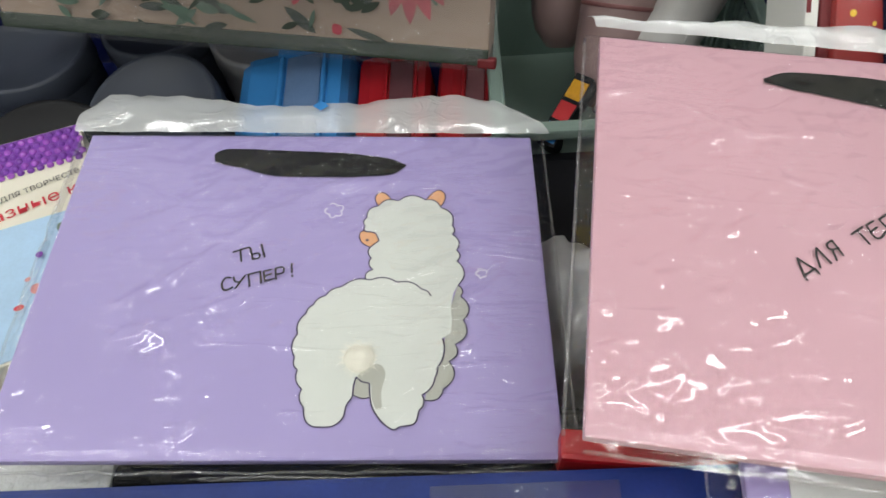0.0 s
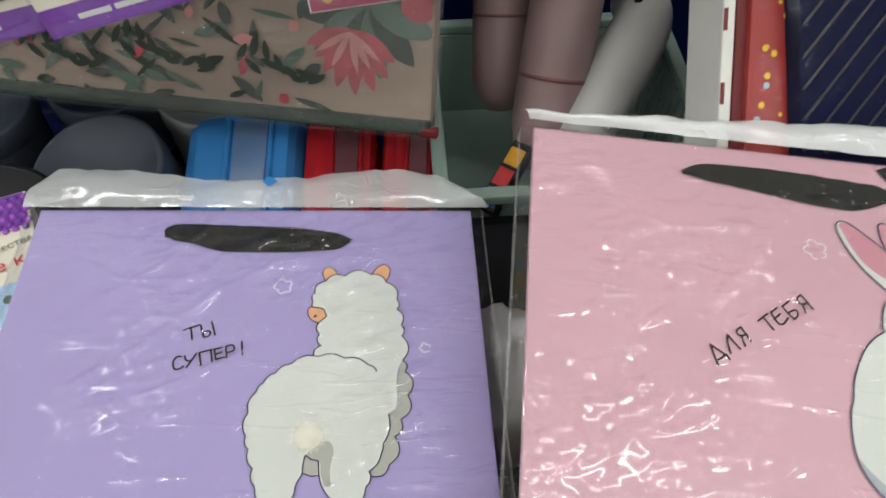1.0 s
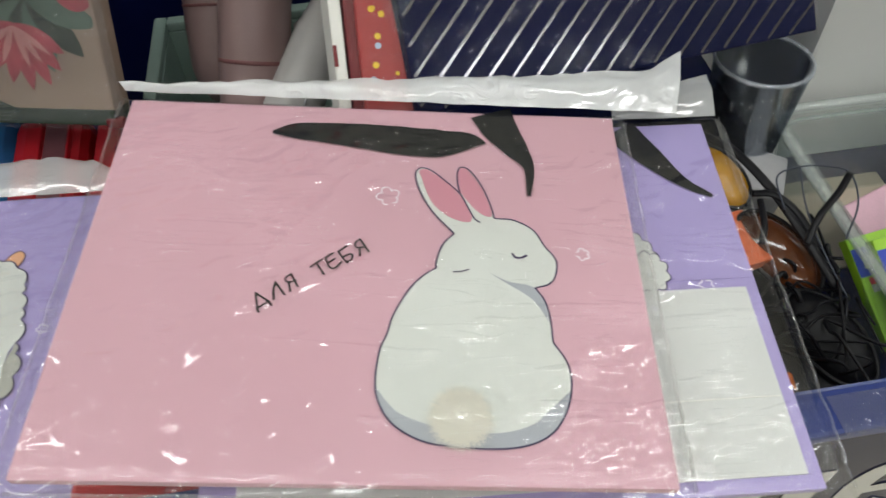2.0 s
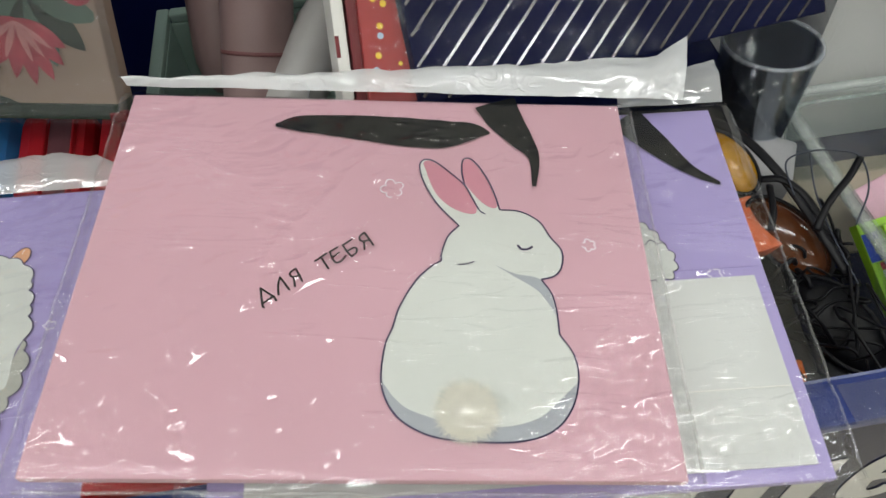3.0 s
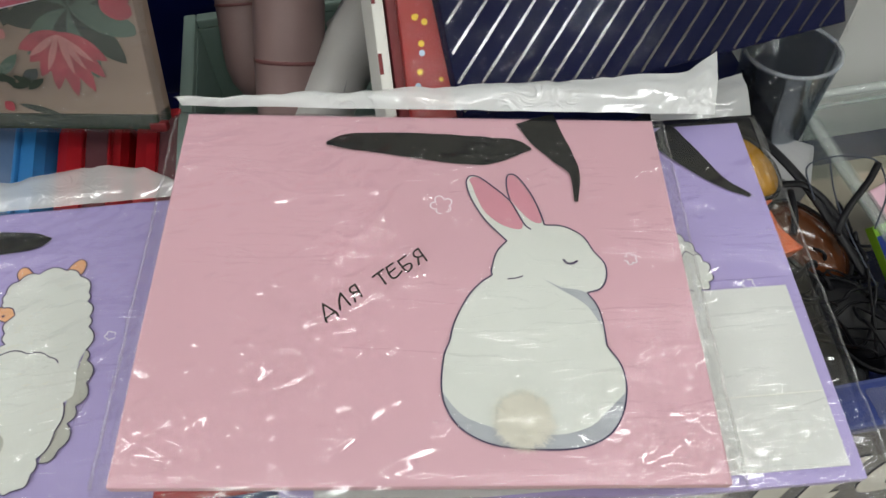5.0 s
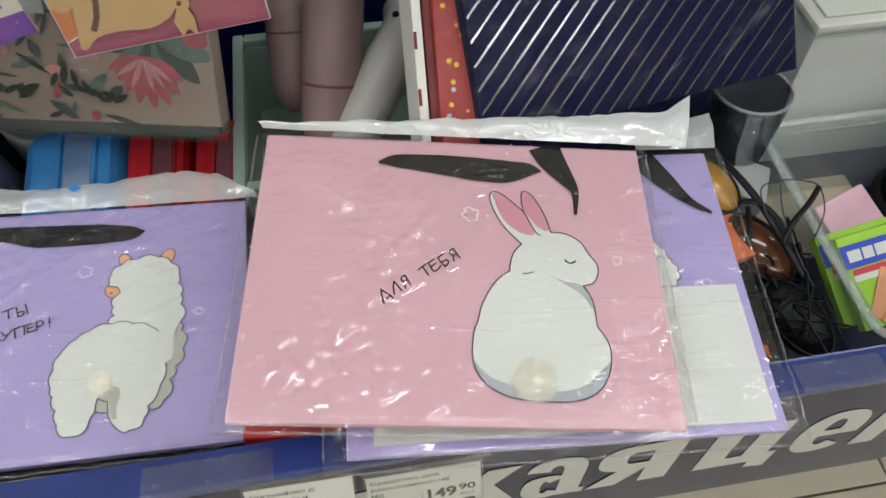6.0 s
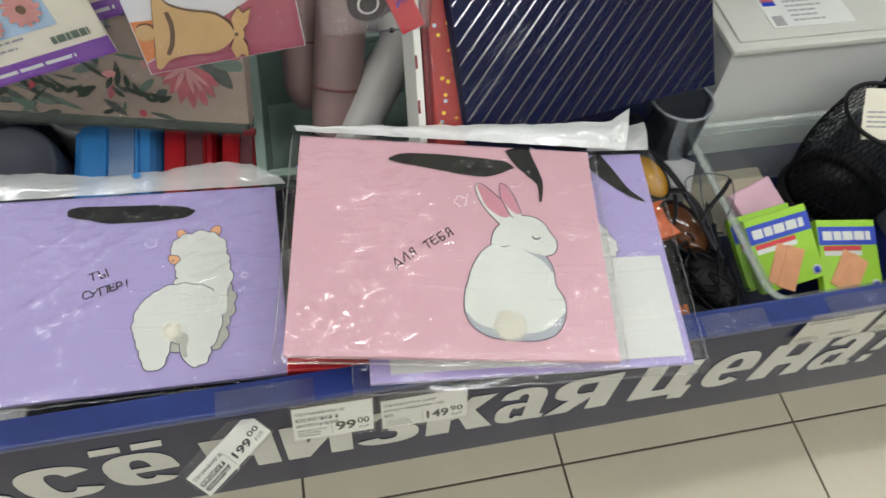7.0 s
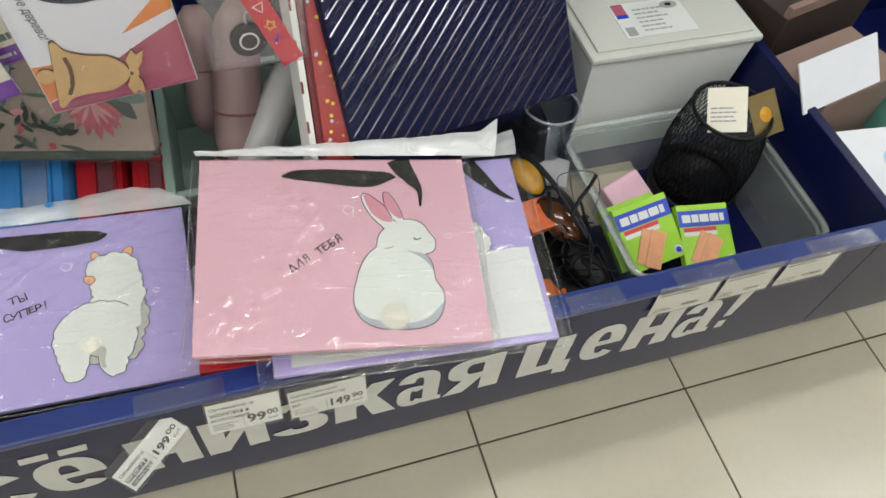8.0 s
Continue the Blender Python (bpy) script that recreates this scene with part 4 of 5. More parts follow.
for k in range(16):
    leaf(rnd.uniform(-225, 120), rnd.uniform(10, 120), rnd.uniform(10, 22), rnd.uniform(3, 6), rnd.uniform(0, 360), rnd.choice((3, 4)), "petal")
for bx, by in ((-60, 50), (55, 44), (-190, 110), (-150, 40)):
    pts = [(bx + 7 * k, by + 10 * math.sin(k * 0.5)) for k in range(12)]
    for k in range(1, 12):
        leaf(pts[k][0], pts[k][1], 20, 3.2, -60 + 9 * k + 110 * (k % 2), 2)
part("paper_label", boxed(-0.115, 0.075, 0.125, 0.235, 0.0045, 0.0050), M_FLAP, floral, "greyish translucent label")
part("bottom_gusset", boxed(-0.235, 0.235, -0.004, 0.010, -0.028, 0.0022, 0.001), M_LEAF_DARK, floral, "dark green bag bottom")
part("corner_tab", boxed(0.226, 0.242, -0.006, 0.003, -0.006, 0.003, 0.002), M_MAROON, floral, "dark red tab at the corner")


# ---- things in the bin, left side ----
def round_tub(name, m, r, h, material, lid, label):
    t = thing(name, m, label, "tub", "round tubs")
    bm = bmesh.new()
    lathe(bm, [(0, 0), (r * 0.9, 0), (r * 0.96, h * 0.1), (r * 0.97, h * 0.75)], 40)
    part("body", bm, material, t)
    bm = bmesh.new()
    lathe(bm, [(r * 0.975, h * 0.72), (r, h * 0.74), (r, h * 0.97), (r * 0.97, h), (r * 0.90, h * 0.992), (r * 0.88, h * 0.975), (0, h * 0.975)], 48)
    part("lid", bm, lid, t)
    return t


round_tub("plastic_tub", pose(-0.375, 0.445, 0.42, 14, -6, 0), 0.066, 0.105, M_GREY, M_GREY, "slate grey round plastic tub with flat lid")
round_tub("plastic_tub", pose(-0.293, 0.545, 0.42, 5, 0, 0), 0.058, 0.10, M_GREY_LIGHT, M_GREY_LIGHT, "light grey round plastic tub with flat lid")
round_tub("plastic_tub", pose(-0.472, 0.378, 0.43, 18, 10, 0), 0.064, 0.11, M_BLACK, M_BLACK, "black round plastic tub wrapped in film")
round_tub("plastic_tub", pose(-0.54, 0.52, 0.42, 0, 0, 0), 0.064, 0.10, M_GREY, M_GREY, "slate grey round plastic tub with flat lid")
round_tub("plastic_tub", pose(-0.415, 0.575, 0.42, 0, 0, 0), 0.064, 0.09, M_GREY, M_GREY, "slate grey round plastic tub with flat lid")


def hinged_case(m, w, d, h, shell, window, label):
    t = thing("plastic_case", m, label, "case", "plastic cases")
    bm = bmesh.new()
    box(bm, -w / 2, w / 2, -d / 2, d / 2, 0, h, 0.014)
    part("shell", bm, shell, t)
    part("window", boxed(-w * 0.02, w * 0.30, -d * 0.42, d * 0.40, h - 0.004, h + 0.0015, 0.001), window, t, "smoky see-through window")
    part("hinge", boxed(-w * 0.10, w * 0.36, d * 0.40, d * 0.47, h - 0.002, h + 0.006, 0.002), shell, t)
    part("side_rib", boxed(-w * 0.085, -w * 0.04, -d * 0.44, d * 0.44, h - 0.003, h + 0.005, 0.002), shell, t)
    part("side_rib", boxed(w * 0.32, w * 0.36, -d * 0.44, d * 0.44, h - 0.003, h + 0.005, 0.002), shell, t)
    return t


hinged_case(pose(-0.235, 0.440, 0.435, 14, -14, -6), 0.115, 0.13, 0.085, M_SKY, M_SKY_DARK, "bright blue plastic case with smoky window")
hinged_case(pose(-0.150, 0.435, 0.425, 14, -4, -4), 0.070, 0.12, 0.092, M_RED, M_RED_WIN, "red plastic case with smoky window")
hinged_case(pose(-0.090, 0.432, 0.425, 14, 3, -4), 0.055, 0.12, 0.092, M_RED, M_RED_WIN, "red plastic case with smoky window")

card = thing("craft_kit_box", pose(-0.455, 0.215, 0.5735, 0, 4, 24), "colourful craft kit box with purple beads on its lid", "craft kit")
part("box", boxed(-0.095, 0.095, -0.11, 0.11, -0.03, 0.0, 0.0015), M_CARD_CREAM, card)
part("blue_field", boxed(-0.093, 0.093, -0.108, 0.012, 0.0003, 0.0008), M_CARD_BLUE, card, "pale blue printed field")
part("violet_field", boxed(-0.093, 0.093, 0.070, 0.108, 0.0003, 0.0008), M_VIOLET, card, "purple printed band")
part("strap", boxed(-0.090, 0.02, 0.066, 0.075, 0.0010, 0.0016), M_PALE_BLUE, card)
letters("lettering", "ДЛЯ ТВОРЧЕСТВА", 0, 0.066, 0, 0.0068, M_INK, card, m=pose(0.028, 0.039, 0, 0, 0, 9), z=0.0010)
letters("lettering", "разные к", 0, 0.074, 0, 0.0125, M_REDPRINT, card, m=pose(0.012, 0.015, 0, 0, 0, 8), z=0.0010)
bm = bmesh.new()
for i in range(25):
    for j in range(6):
        lathe(bm, [(0.0030, 0.0008), (0.0026, 0.0022), (0.0015, 0.0032), (0, 0.0036)], 8, Matrix.Translation((-0.088 + 0.0074 * i + 0.0037 * (j % 2), 0.067 + 0.0072 * j, 0)), mi=(i // 3 + j) % 2)
part("bead_field", bm, [M_VIOLET, mat("lilac_bead", (0.34, 0.10, 0.50), 0.25)], card, "rows of glossy purple beads")["kind"] = "stuff"
rnd = random.Random(12)
pr = Print(0.0010)
for k in range(46):
    x, y = rnd.uniform(-85, 85), rnd.uniform(-100, 4)
    pr.poly(oval(x, y, rnd.uniform(2, 5), rnd.uniform(2, 5), 0, 12), rnd.choice((0, 0, 1, 2, 3)))
pr.done("flower_print", [M_PETAL_LIGHT, M_REDPRINT, M_LEAF, M_VIOLET], card, "scattered tiny printed flowers")

bag_white = thing("bubble_bag", pose(-0.375, 0.050, 0.555), "white bubble-wrapped pouch under a gift bag", "pouch")
bm = bmesh.new()
box(bm, -0.075, 0.072, -0.020, 0.04, -0.02, 0.016, 0.008)
part("pouch", bm, mat("white_bubble_film", (0.66, 0.67, 0.66), 0.15, vary=0.08, scale=60, bump=0.004, bump_scale=120), bag_white)
roll = thing("bin_liner_roll", pose(-0.165, 0.052, 0.565, 0, 0, -2), "shiny black plastic rolls wedged behind the rim", "plastic roll")
for k, (dy, dz) in enumerate(((-0.012, 0.0), (0.008, 0.004), (0.024, -0.004))):
    bm = bmesh.new()
    tube(bm, [(-0.135, dy, dz), (-0.05, dy + 0.001, dz + 0.001), (0.05, dy, dz), (0.135, dy - 0.001, dz)], 0.011, 14)
    part("roll", bm, mat("black_film", (0.012, 0.012, 0.013), 0.18, vary=0.3, scale=20, bump=0.0015, bump_scale=60), roll)
red_pack = thing("red_pack", pose(0.000, 0.055, 0.575, 0, 3, -6), "plain red pack wedged behind the bin rim", "pack")
part("pack", boxed(-0.045, 0.06, -0.022, -0.004, -0.17, 0.018, 0.003), M_RED, red_pack)
white_bag = thing("white_sack", pose(-0.022, 0.19, 0.47), "crumpled white plastic sack between gift bags", "sack")
bm = bmesh.new()
bmesh.ops.create_icosphere(bm, subdivisions=4, radius=1)
for v in bm.verts:
    k = 1 + 0.14 * noise.noise(v.co * 2.3) + 0.06 * noise.noise(v.co * 6)
    v.co = Vector((v.co.x * 0.045 * k, v.co.y * 0.06 * k, v.co.z * 0.085 * k))
for f in bm.faces:
    f.smooth = True
part("sack", bm, mat("white_sack_film", (0.66, 0.67, 0.67), 0.3, vary=0.05, bump=0.002, bump_scale=40), white_bag)

# ---- mint basket with soft pink tubes ----
mint = thing("plastic_basket", pose(0.072, 0.485, 0.402), "mint green plastic basket with slotted sides", "basket")
BXH, BYH, BZ = 0.128, 0.125, 0.128
part("base", boxed(-BXH, BXH, -BYH, BYH, 0, 0.0041), M_MINT, mint)
for nm, a, b, c, d in (("side_left", -BXH, -BXH + 0.004, -BYH, BYH), ("side_front", -BXH + 0.0042, BXH - 0.0042, -BYH, -BYH + 0.004), ("side_back", -BXH + 0.0042, BXH - 0.0042, BYH - 0.004, BYH)):
    part(nm, boxed(a, b, c, d, 0.0042, BZ - 0.012, 0.001), M_MINT, mint)
for k in range(16):
    y = -BYH + 0.006 + k * (2 * BYH - 0.012) / 15
    part("slat", boxed(BXH - 0.004, BXH, y - 0.0045, y + 0.0045, 0.0042, BZ - 0.014), M_MINT, mint)
part("band", boxed(BXH - 0.0035, BXH + 0.0006, -BYH, BYH, 0.060, 0.068), M_MINT, mint)
part("rim", boxed(-BXH - 0.010, -BXH + 0.004, -BYH - 0.010, BYH + 0.010, BZ - 0.012, BZ, 0.003), M_MINT, mint)
part("rim", boxed(BXH - 0.004, BXH + 0.010, -BYH - 0.010, BYH + 0.010, BZ - 0.012, BZ, 0.003), M_MINT, mint)
part("rim", boxed(-BXH + 0.0042, BXH - 0.0042, -BYH - 0.010, -BYH + 0.004, BZ - 0.012, BZ, 0.003), M_MINT, mint)
part("rim", boxed(-BXH + 0.0042, BXH - 0.0042, BYH - 0.004, BYH + 0.010, BZ - 0.012, BZ, 0.003), M_MINT, mint)


def soft_tube(p, q, r, label, ring=0.62):
    t = thing("squeeze_tube", Matrix.Identity(4), label, "tube", "squeeze tubes")
    a, b = Vector(p), Vector(q)
    pts = [a.lerp(b, k / 12) for k in range(13)]
    rr = [r * 0.45, r * 0.82, r * 0.97] + [r] * 7 + [r * 0.97, r * 0.8, r * 0.4]
    part("tube_body", tube(bmesh.new(), pts, rr, 24), M_ROSE, t)
    c, d = a.lerp(b, ring), a.lerp(b, ring + 0.015)
    part("ring", tube(bmesh.new(), [c, d], r * 1.02, 24), M_ROSE_DARK, t, "dark seam ring")
    return t


soft_tube((0.040, 0.415, 0.495), (0.081, 0.546, 0.700), 0.034, "dusty pink soft plastic tube with dark seam ring", 0.36)
soft_tube((0.010, 0.50, 0.50), (0.020, 0.60, 0.66), 0.030, "dusty pink soft plastic tube, lying behind", 0.5)
# a white toy goose: curved body, beak and one black eye
goose = thing("white_bottle", Matrix.Identity(4), "white plastic goose toy with curved pale neck", "bottle")
pts = curve_pts([(0.050, 0.385, 0.50), (0.090, 0.43, 0.550), (0.124, 0.472, 0.580), (0.150, 0.518, 0.592), (0.152, 0.556, 0.586)], 6)
part("bottle_body", tube(bmesh.new(), pts, [0.030 - 0.004 * abs(i / 12 - 1) for i in range(len(pts))], 24), M_GOOSE, goose)
part("spout", tube(bmesh.new(), [(0.135, 0.500, 0.590), (0.112, 0.492, 0.588), (0.096, 0.488, 0.586)], [0.012, 0.009, 0.003], 12), M_GOOSE, goose)
bm = bmesh.new()
bmesh.ops.create_icosphere(bm, subdivisions=2, radius=0.0042, matrix=Matrix.Translation((0.138, 0.510, 0.619)))
part("dot", bm, M_BLACK, goose, "small black raised eye")
part("sticker", boxed(-0.012, 0.012, -0.025, 0.025, 0, 0.0006, m=pose(0.098, 0.425, 0.572, 40, -8, -36)), M_GREY_LIGHT, goose, "grey sticker")
felt = thing("marker_box", pose(0.000, 0.378, 0.528, 25, 0, -38), "small box with bright multicoloured stripes", "marker box")
part("carton", boxed(-0.009, 0.009, -0.036, 0.036, -0.02, 0.0, 0.001), M_BLACK, felt)
for k, mm in enumerate((M_SKY, M_RED, M_AMBER)):
    part("stripe", boxed(-0.0075, 0.0075, -0.033 + 0.022 * k, -0.015 + 0.022 * k, 0.0003, 0.0008), mm, felt)
# plain black block that fills the depth between the bags
lining = thing("black_pouch", pose(0.0, 0.30, 0.455, 0, 0, 0), "plain black block filling the depth between the bags", "pouch")
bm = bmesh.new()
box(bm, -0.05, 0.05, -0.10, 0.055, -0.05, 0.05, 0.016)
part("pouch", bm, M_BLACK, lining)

# ---- right side: boxes, tray, basket, cup ----
store_box = thing("storage_box", pose(0.740, 0.520, 0.402), "frosted plastic storage box with lid and paper label", "storage box")
SX, SY, SZ = 0.148, 0.130, 0.225
for a, b, c, d in ((-SX, -SX + 0.003, -SY, SY), (SX - 0.003, SX, -SY, SY), (-SX + 0.0032, SX - 0.0032, -SY, -SY + 0.003), (-SX + 0.0032, SX - 0.0032, SY - 0.003, SY)):
    bm = boxed(a, b, c, d, 0, SZ)
    for v in bm.verts:
        k = 1 - 0.10 * (1 - v.co.z / SZ)
        v.co.x, v.co.y = v.co.x * k, v.co.y * k
    part("side", bm, M_BOX, store_box)
part("content", boxed(-SX * 0.85, SX * 0.85, -SY * 0.8, SY * 0.8, 0.004, SZ * 0.86, 0.01), M_WHITE_PAPER, store_box, "white contents behind frosted plastic")
bm = bmesh.new()
box(bm, -SX - 0.006, SX + 0.006, -SY - 0.006, SY + 0.006, SZ + 0.001, SZ + 0.014, 0.005)
part("lid", bm, M_LID, store_box, "greyish frosted lid")
part("lid_ridge", boxed(-SX + 0.008, SX - 0.008, -SY + 0.008, SY - 0.008, SZ + 0.0145, SZ + 0.018, 0.0015), M_LID, store_box)
lab = part("label", boxed(-0.081, 0.047, -0.104, -0.022, SZ + 0.0185, SZ + 0.0192), M_WHITE_PAPER, store_box, "white paper label with small print")
bars("small_print", -0.045, 0.015, -0.096, -0.036, 6, M_GREY_LIGHT, store_box, 4, z=SZ + 0.0195, fill=0.4)
part("label_square", boxed(-0.077, -0.057, -0.050, -0.024, SZ + 0.0194, SZ + 0.0198), M_ROSE_CARD, store_box)
part("label_square", boxed(-0.077, -0.057, -0.058, -0.0505, SZ + 0.0194, SZ + 0.0198), M_ROYAL, store_box)
part("label_code", boxed(-0.075, -0.059, -0.100, -0.080, SZ + 0.0194, SZ + 0.0198), M_GREY_LIGHT, store_box)
pr = Print(SZ + 0.0196)
pr.poly(oval(23, -38, 16, 9), 0)
pr.poly(oval(23, -37, 6, 4), 1)
pr.done("label_picture", [M_GREY_LIGHT, M_BLACK], store_box)

tray = thing("clear_tray", pose(0.7225, 0.216, 0.402), "clear plastic tray holding small packs", "tray")
TX_, TY_, TZ = 0.1625, 0.144, 0.112


def tray_taper(bm):
    """The tray narrows towards its foot."""
    for v in bm.verts:
        k = 1 - 0.13 * (1 - v.co.z / TZ)
        v.co.x, v.co.y = v.co.x * k, v.co.y * k
    return bm


for a, b, c, d in ((-TX_, -TX_ + 0.003, -TY_, TY_), (TX_ - 0.003, TX_, -TY_, TY_), (-TX_ + 0.0032, TX_ - 0.0032, -TY_, -TY_ + 0.003), (-TX_ + 0.0032, TX_ - 0.0032, TY_ - 0.003, TY_)):
    part("wall", tray_taper(boxed(a, b, c, d, 0.0, TZ)), M_TRAY, tray)
for half, zz, rr in ((0.006, TZ, 0.005), (0.001, TZ - 0.012, 0.0025)):
    ringp = []
    for sx, sy, a0 in ((1, 1, 0), (-1, 1, 90), (-1, -1, 180), (1, -1, 270)):
        ringp += [(sx * (TX_ - 0.03 + half) + 0.03 * math.cos(radians(a)), sy * (TY_ - 0.03 + half) + 0.03 * math.sin(radians(a)), zz) for a in range(a0, a0 + 91, 15)]
    part("rim", tube(bmesh.new(), ringp + ringp[:2], rr, 8, flat=0.8), M_TRAY_RIM, tray, "rounded frosted rim")


def plaster_pack(m, label, s=1.0):
    t = thing("plaster_pack", m, label, "plaster pack", "plaster packs")
    part("carton", boxed(-0.047, 0.047, -0.052, 0.052, -0.012, 0.0, 0.001), M_GREEN, t)
    part("top_band", boxed(-0.0465, 0.0465, 0.016, 0.042, 0.0002, 0.0007), M_ROYAL, t, "royal blue band")
    part("red_band", boxed(-0.040, 0.020, 0.008, 0.0145, 0.0002, 0.0007), M_REDPRINT, t)
    part("white_band", boxed(-0.040, 0.020, 0.001, 0.0075, 0.0002, 0.0007), M_WHITE_PAPER, t)
    bm = bmesh.new()
    box(bm, -0.013, 0.013, -0.030, 0.030, 0.0003, 0.003, 0.0012, m=pose(0.0, -0.028, 0, 0, 0, -32))
    part("strip_picture", bm, M_SKIN_BAND, t, "tan plaster strip picture")
    bm = bmesh.new()
    box(bm, -0.013, 0.013, -0.028, 0.028, 0.0003, 0.002, 0.0008, m=pose(-0.012, -0.020, 0, 0, 0, -32))
    part("strip_picture", bm, M_SKIN_BAND, t)
    bm = bmesh.new()
    lathe(bm, [(0, 0.0008), (0.007, 0.0008), (0.007, 0.0002)], 16, Matrix.Translation((0.037, -0.040, 0)))
    part("seal", bm, M_WHITE_PAPER, t)
    bm = bmesh.new()
    lathe(bm, [(0, 0.0012), (0.0045, 0.0012), (0.0045, 0.0009)], 16, Matrix.Translation((0.037, -0.040, 0)))
    part("seal_dot", bm, M_ROYAL, t)
    bars("logo_mark", -0.040, 0.046, 0.022, 0.036, 1, M_WHITE_PAPER, t, 3, z=0.0010, fill=0.9)
    return t


plaster_pack(pose(0.626, 0.158, 0.486, 30, -6, 6), "green and blue sticking plaster pack with tan strip")
plaster_pack(pose(0.726, 0.140, 0.470, 24, 6, -4), "green and blue sticking plaster pack, lying flatter")
plaster_pack(pose(0.616, 0.172, 0.472, 28, -6, 6), "green and blue sticking plaster pack, behind another")
pink_cloth = thing("pink_pack", pose(0.655, 0.262, 0.450, 20, 0, 20), "small pale pink pack in the tray", "pack")
part("pack", boxed(-0.05, 0.03, -0.03, 0.03, -0.01, 0.01, 0.003), mat("pale_pink_card", (0.72, 0.45, 0.55), 0.5), pink_cloth)

insert = thing("card_insert", pose(0.655, 0.300, 0.4025), "plain beige card lying in the tray", "card")
part("sheet", boxed(-0.09, 0.06, -0.06, 0.06, 0.0, 0.004, 0.0005), M_KRAFT_PALE, insert)

holder = thing("mesh_pen_holder", pose(0.792, 0.278, 0.408), "round black wire mesh pen holder with hang tags", "pen holder")
H0, H1, HZ = 0.070, 0.062, 0.190
bm = bmesh.new()
lathe(bm, [(0, 0.002), (H0 * 0.5, 0.0), (H0 * 1.06, 0.0), (H0 * 1.12, 0.010), (H0 * 1.08, 0.024), (H0 * 0.98, 0.024), (H0 * 0.9, 0.014), (0, 0.012)], 48)
part("base", bm, M_BLACK, holder)
NA = 52
for sgn in (1, -1):
    bm = bmesh.new()
    for i in range(NA):
        pts = []
        for j in range(9):
            k = j / 8
            a = 2 * math.pi * i / NA + sgn * k * 0.8
            r = H0 + (H1 - H0) * k + 0.010 * math.sin(math.pi * k)
            pts.append((r * math.cos(a), r * math.sin(a), 0.020 + k * (HZ - 0.022)))
        tube(bm, pts, 0.0008, 3)
    part("mesh", bm, M_BLACK, holder, "fine black wire mesh")
bm = bmesh.new()
ringp = [(H1 * math.cos(2 * math.pi * k / 48), H1 * math.sin(2 * math.pi * k / 48), HZ) for k in range(49)]
part("rim", tube(bmesh.new(), ringp, 0.0032, 8), M_BLACK, holder)
part("inner_cup", lathe(bmesh.new(), [(H0 * 0.94, 0.02), (H0 * 0.97, 0.045), (H0 * 0.95, 0.047), (H0 * 0.90, 0.022)], 40), M_BLACK, holder)
tg = part("hang_tag", boxed(-0.029, 0.029, -0.034, 0.034, 0, 0.001, m=pose(-0.022, -0.010, 0.205, 44, -16, -26)), M_CARD_CREAM, holder, "cream paper hang tag")
bars("tag_print", -0.024, 0.022, -0.020, 0.006, 4, M_GREY_LIGHT, holder, 6, z=0.0014, m=pose(-0.022, -0.010, 0.205, 44, -16, -26), fill=0.4)
part("hang_tag", boxed(-0.030, 0.030, -0.034, 0.034, 0, 0.001, m=pose(0.040, -0.026, 0.198, 40, 2, 12)), M_GOLD, holder, "dark gold hang tag")
bm = bmesh.new()
lathe(bm, [(0, 0.003), (0.010, 0.002), (0.012, 0.0012)], 16, pose(0.040, -0.026, 0.198, 40, 2, 12))
part("tag_emblem", bm, M_AMBER, holder)

cup = thing("clear_cup", pose(0.520, 0.352, 0.44, -3, 0, 0), "smoky clear plastic cup standing open", "cup")
part("wall", lathe(bmesh.new(), [(0.034, 0.0), (0.044, 0.145), (0.0428, 0.145), (0.0328, 0.003), (0, 0.003)], 40), M_CUP, cup)
ringp = [(0.0436 * math.cos(2 * math.pi * k / 40), 0.0436 * math.sin(2 * math.pi * k / 40), 0.146) for k in range(41)]
part("lip", tube(bmesh.new(), ringp, 0.0022, 8), M_CUP_RIM, cup, "pale rolled lip")
# black block added behind the cup so that its inside looks dark
dark = thing("black_case", pose(0.44, 0.34, 0.455, 0, 0, 20), "plain black block added behind the cup, deep in the bin", "case")
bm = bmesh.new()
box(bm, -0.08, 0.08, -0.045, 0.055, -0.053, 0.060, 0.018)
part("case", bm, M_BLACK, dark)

# sunglasses and cable tangle
tangle = thing("cable_tangle", Matrix.Identity(4), "tangle of thin black cables and straps", "cables")
rnd = random.Random(77)
for k in range(16):
    cx, cy = rnd.uniform(0.455, 0.515), rnd.uniform(0.08, 0.21)
    ctrl = []
    a0 = rnd.uniform(0, 6.28)
    for j in range(7):
        a = a0 + j * rnd.uniform(0.5, 0.9)
        r = rnd.uniform(0.012, 0.045)
        ctrl.append((cx + r * math.cos(a), cy + r * 1.3 * math.sin(a), rnd.uniform(0.475, 0.52)))
    part("cable", tube(bmesh.new(), curve_pts(ctrl, 7), rnd.choice((0.0010, 0.0014, 0.0022)), 6), M_BLACK, tangle)


def spectacles(label, arm, loop):
    """A folded pair: one thick curved arm and the thin wire that runs on from it."""
    t = thing("eyeglasses", Matrix.Identity(4), label, "eyeglasses", "sunglasses")
    for ctrl, r in arm:
        part("temple_arm", tube(bmesh.new(), curve_pts(ctrl, 8), r, 8, flat=0.5), M_BLACK, t, "glossy black curved arm")
    for ctrl in loop:
        part("wire_rim", tube(bmesh.new(), curve_pts(ctrl, 8), 0.0008, 6), M_GREY, t, "thin dark wire rim")
    return t


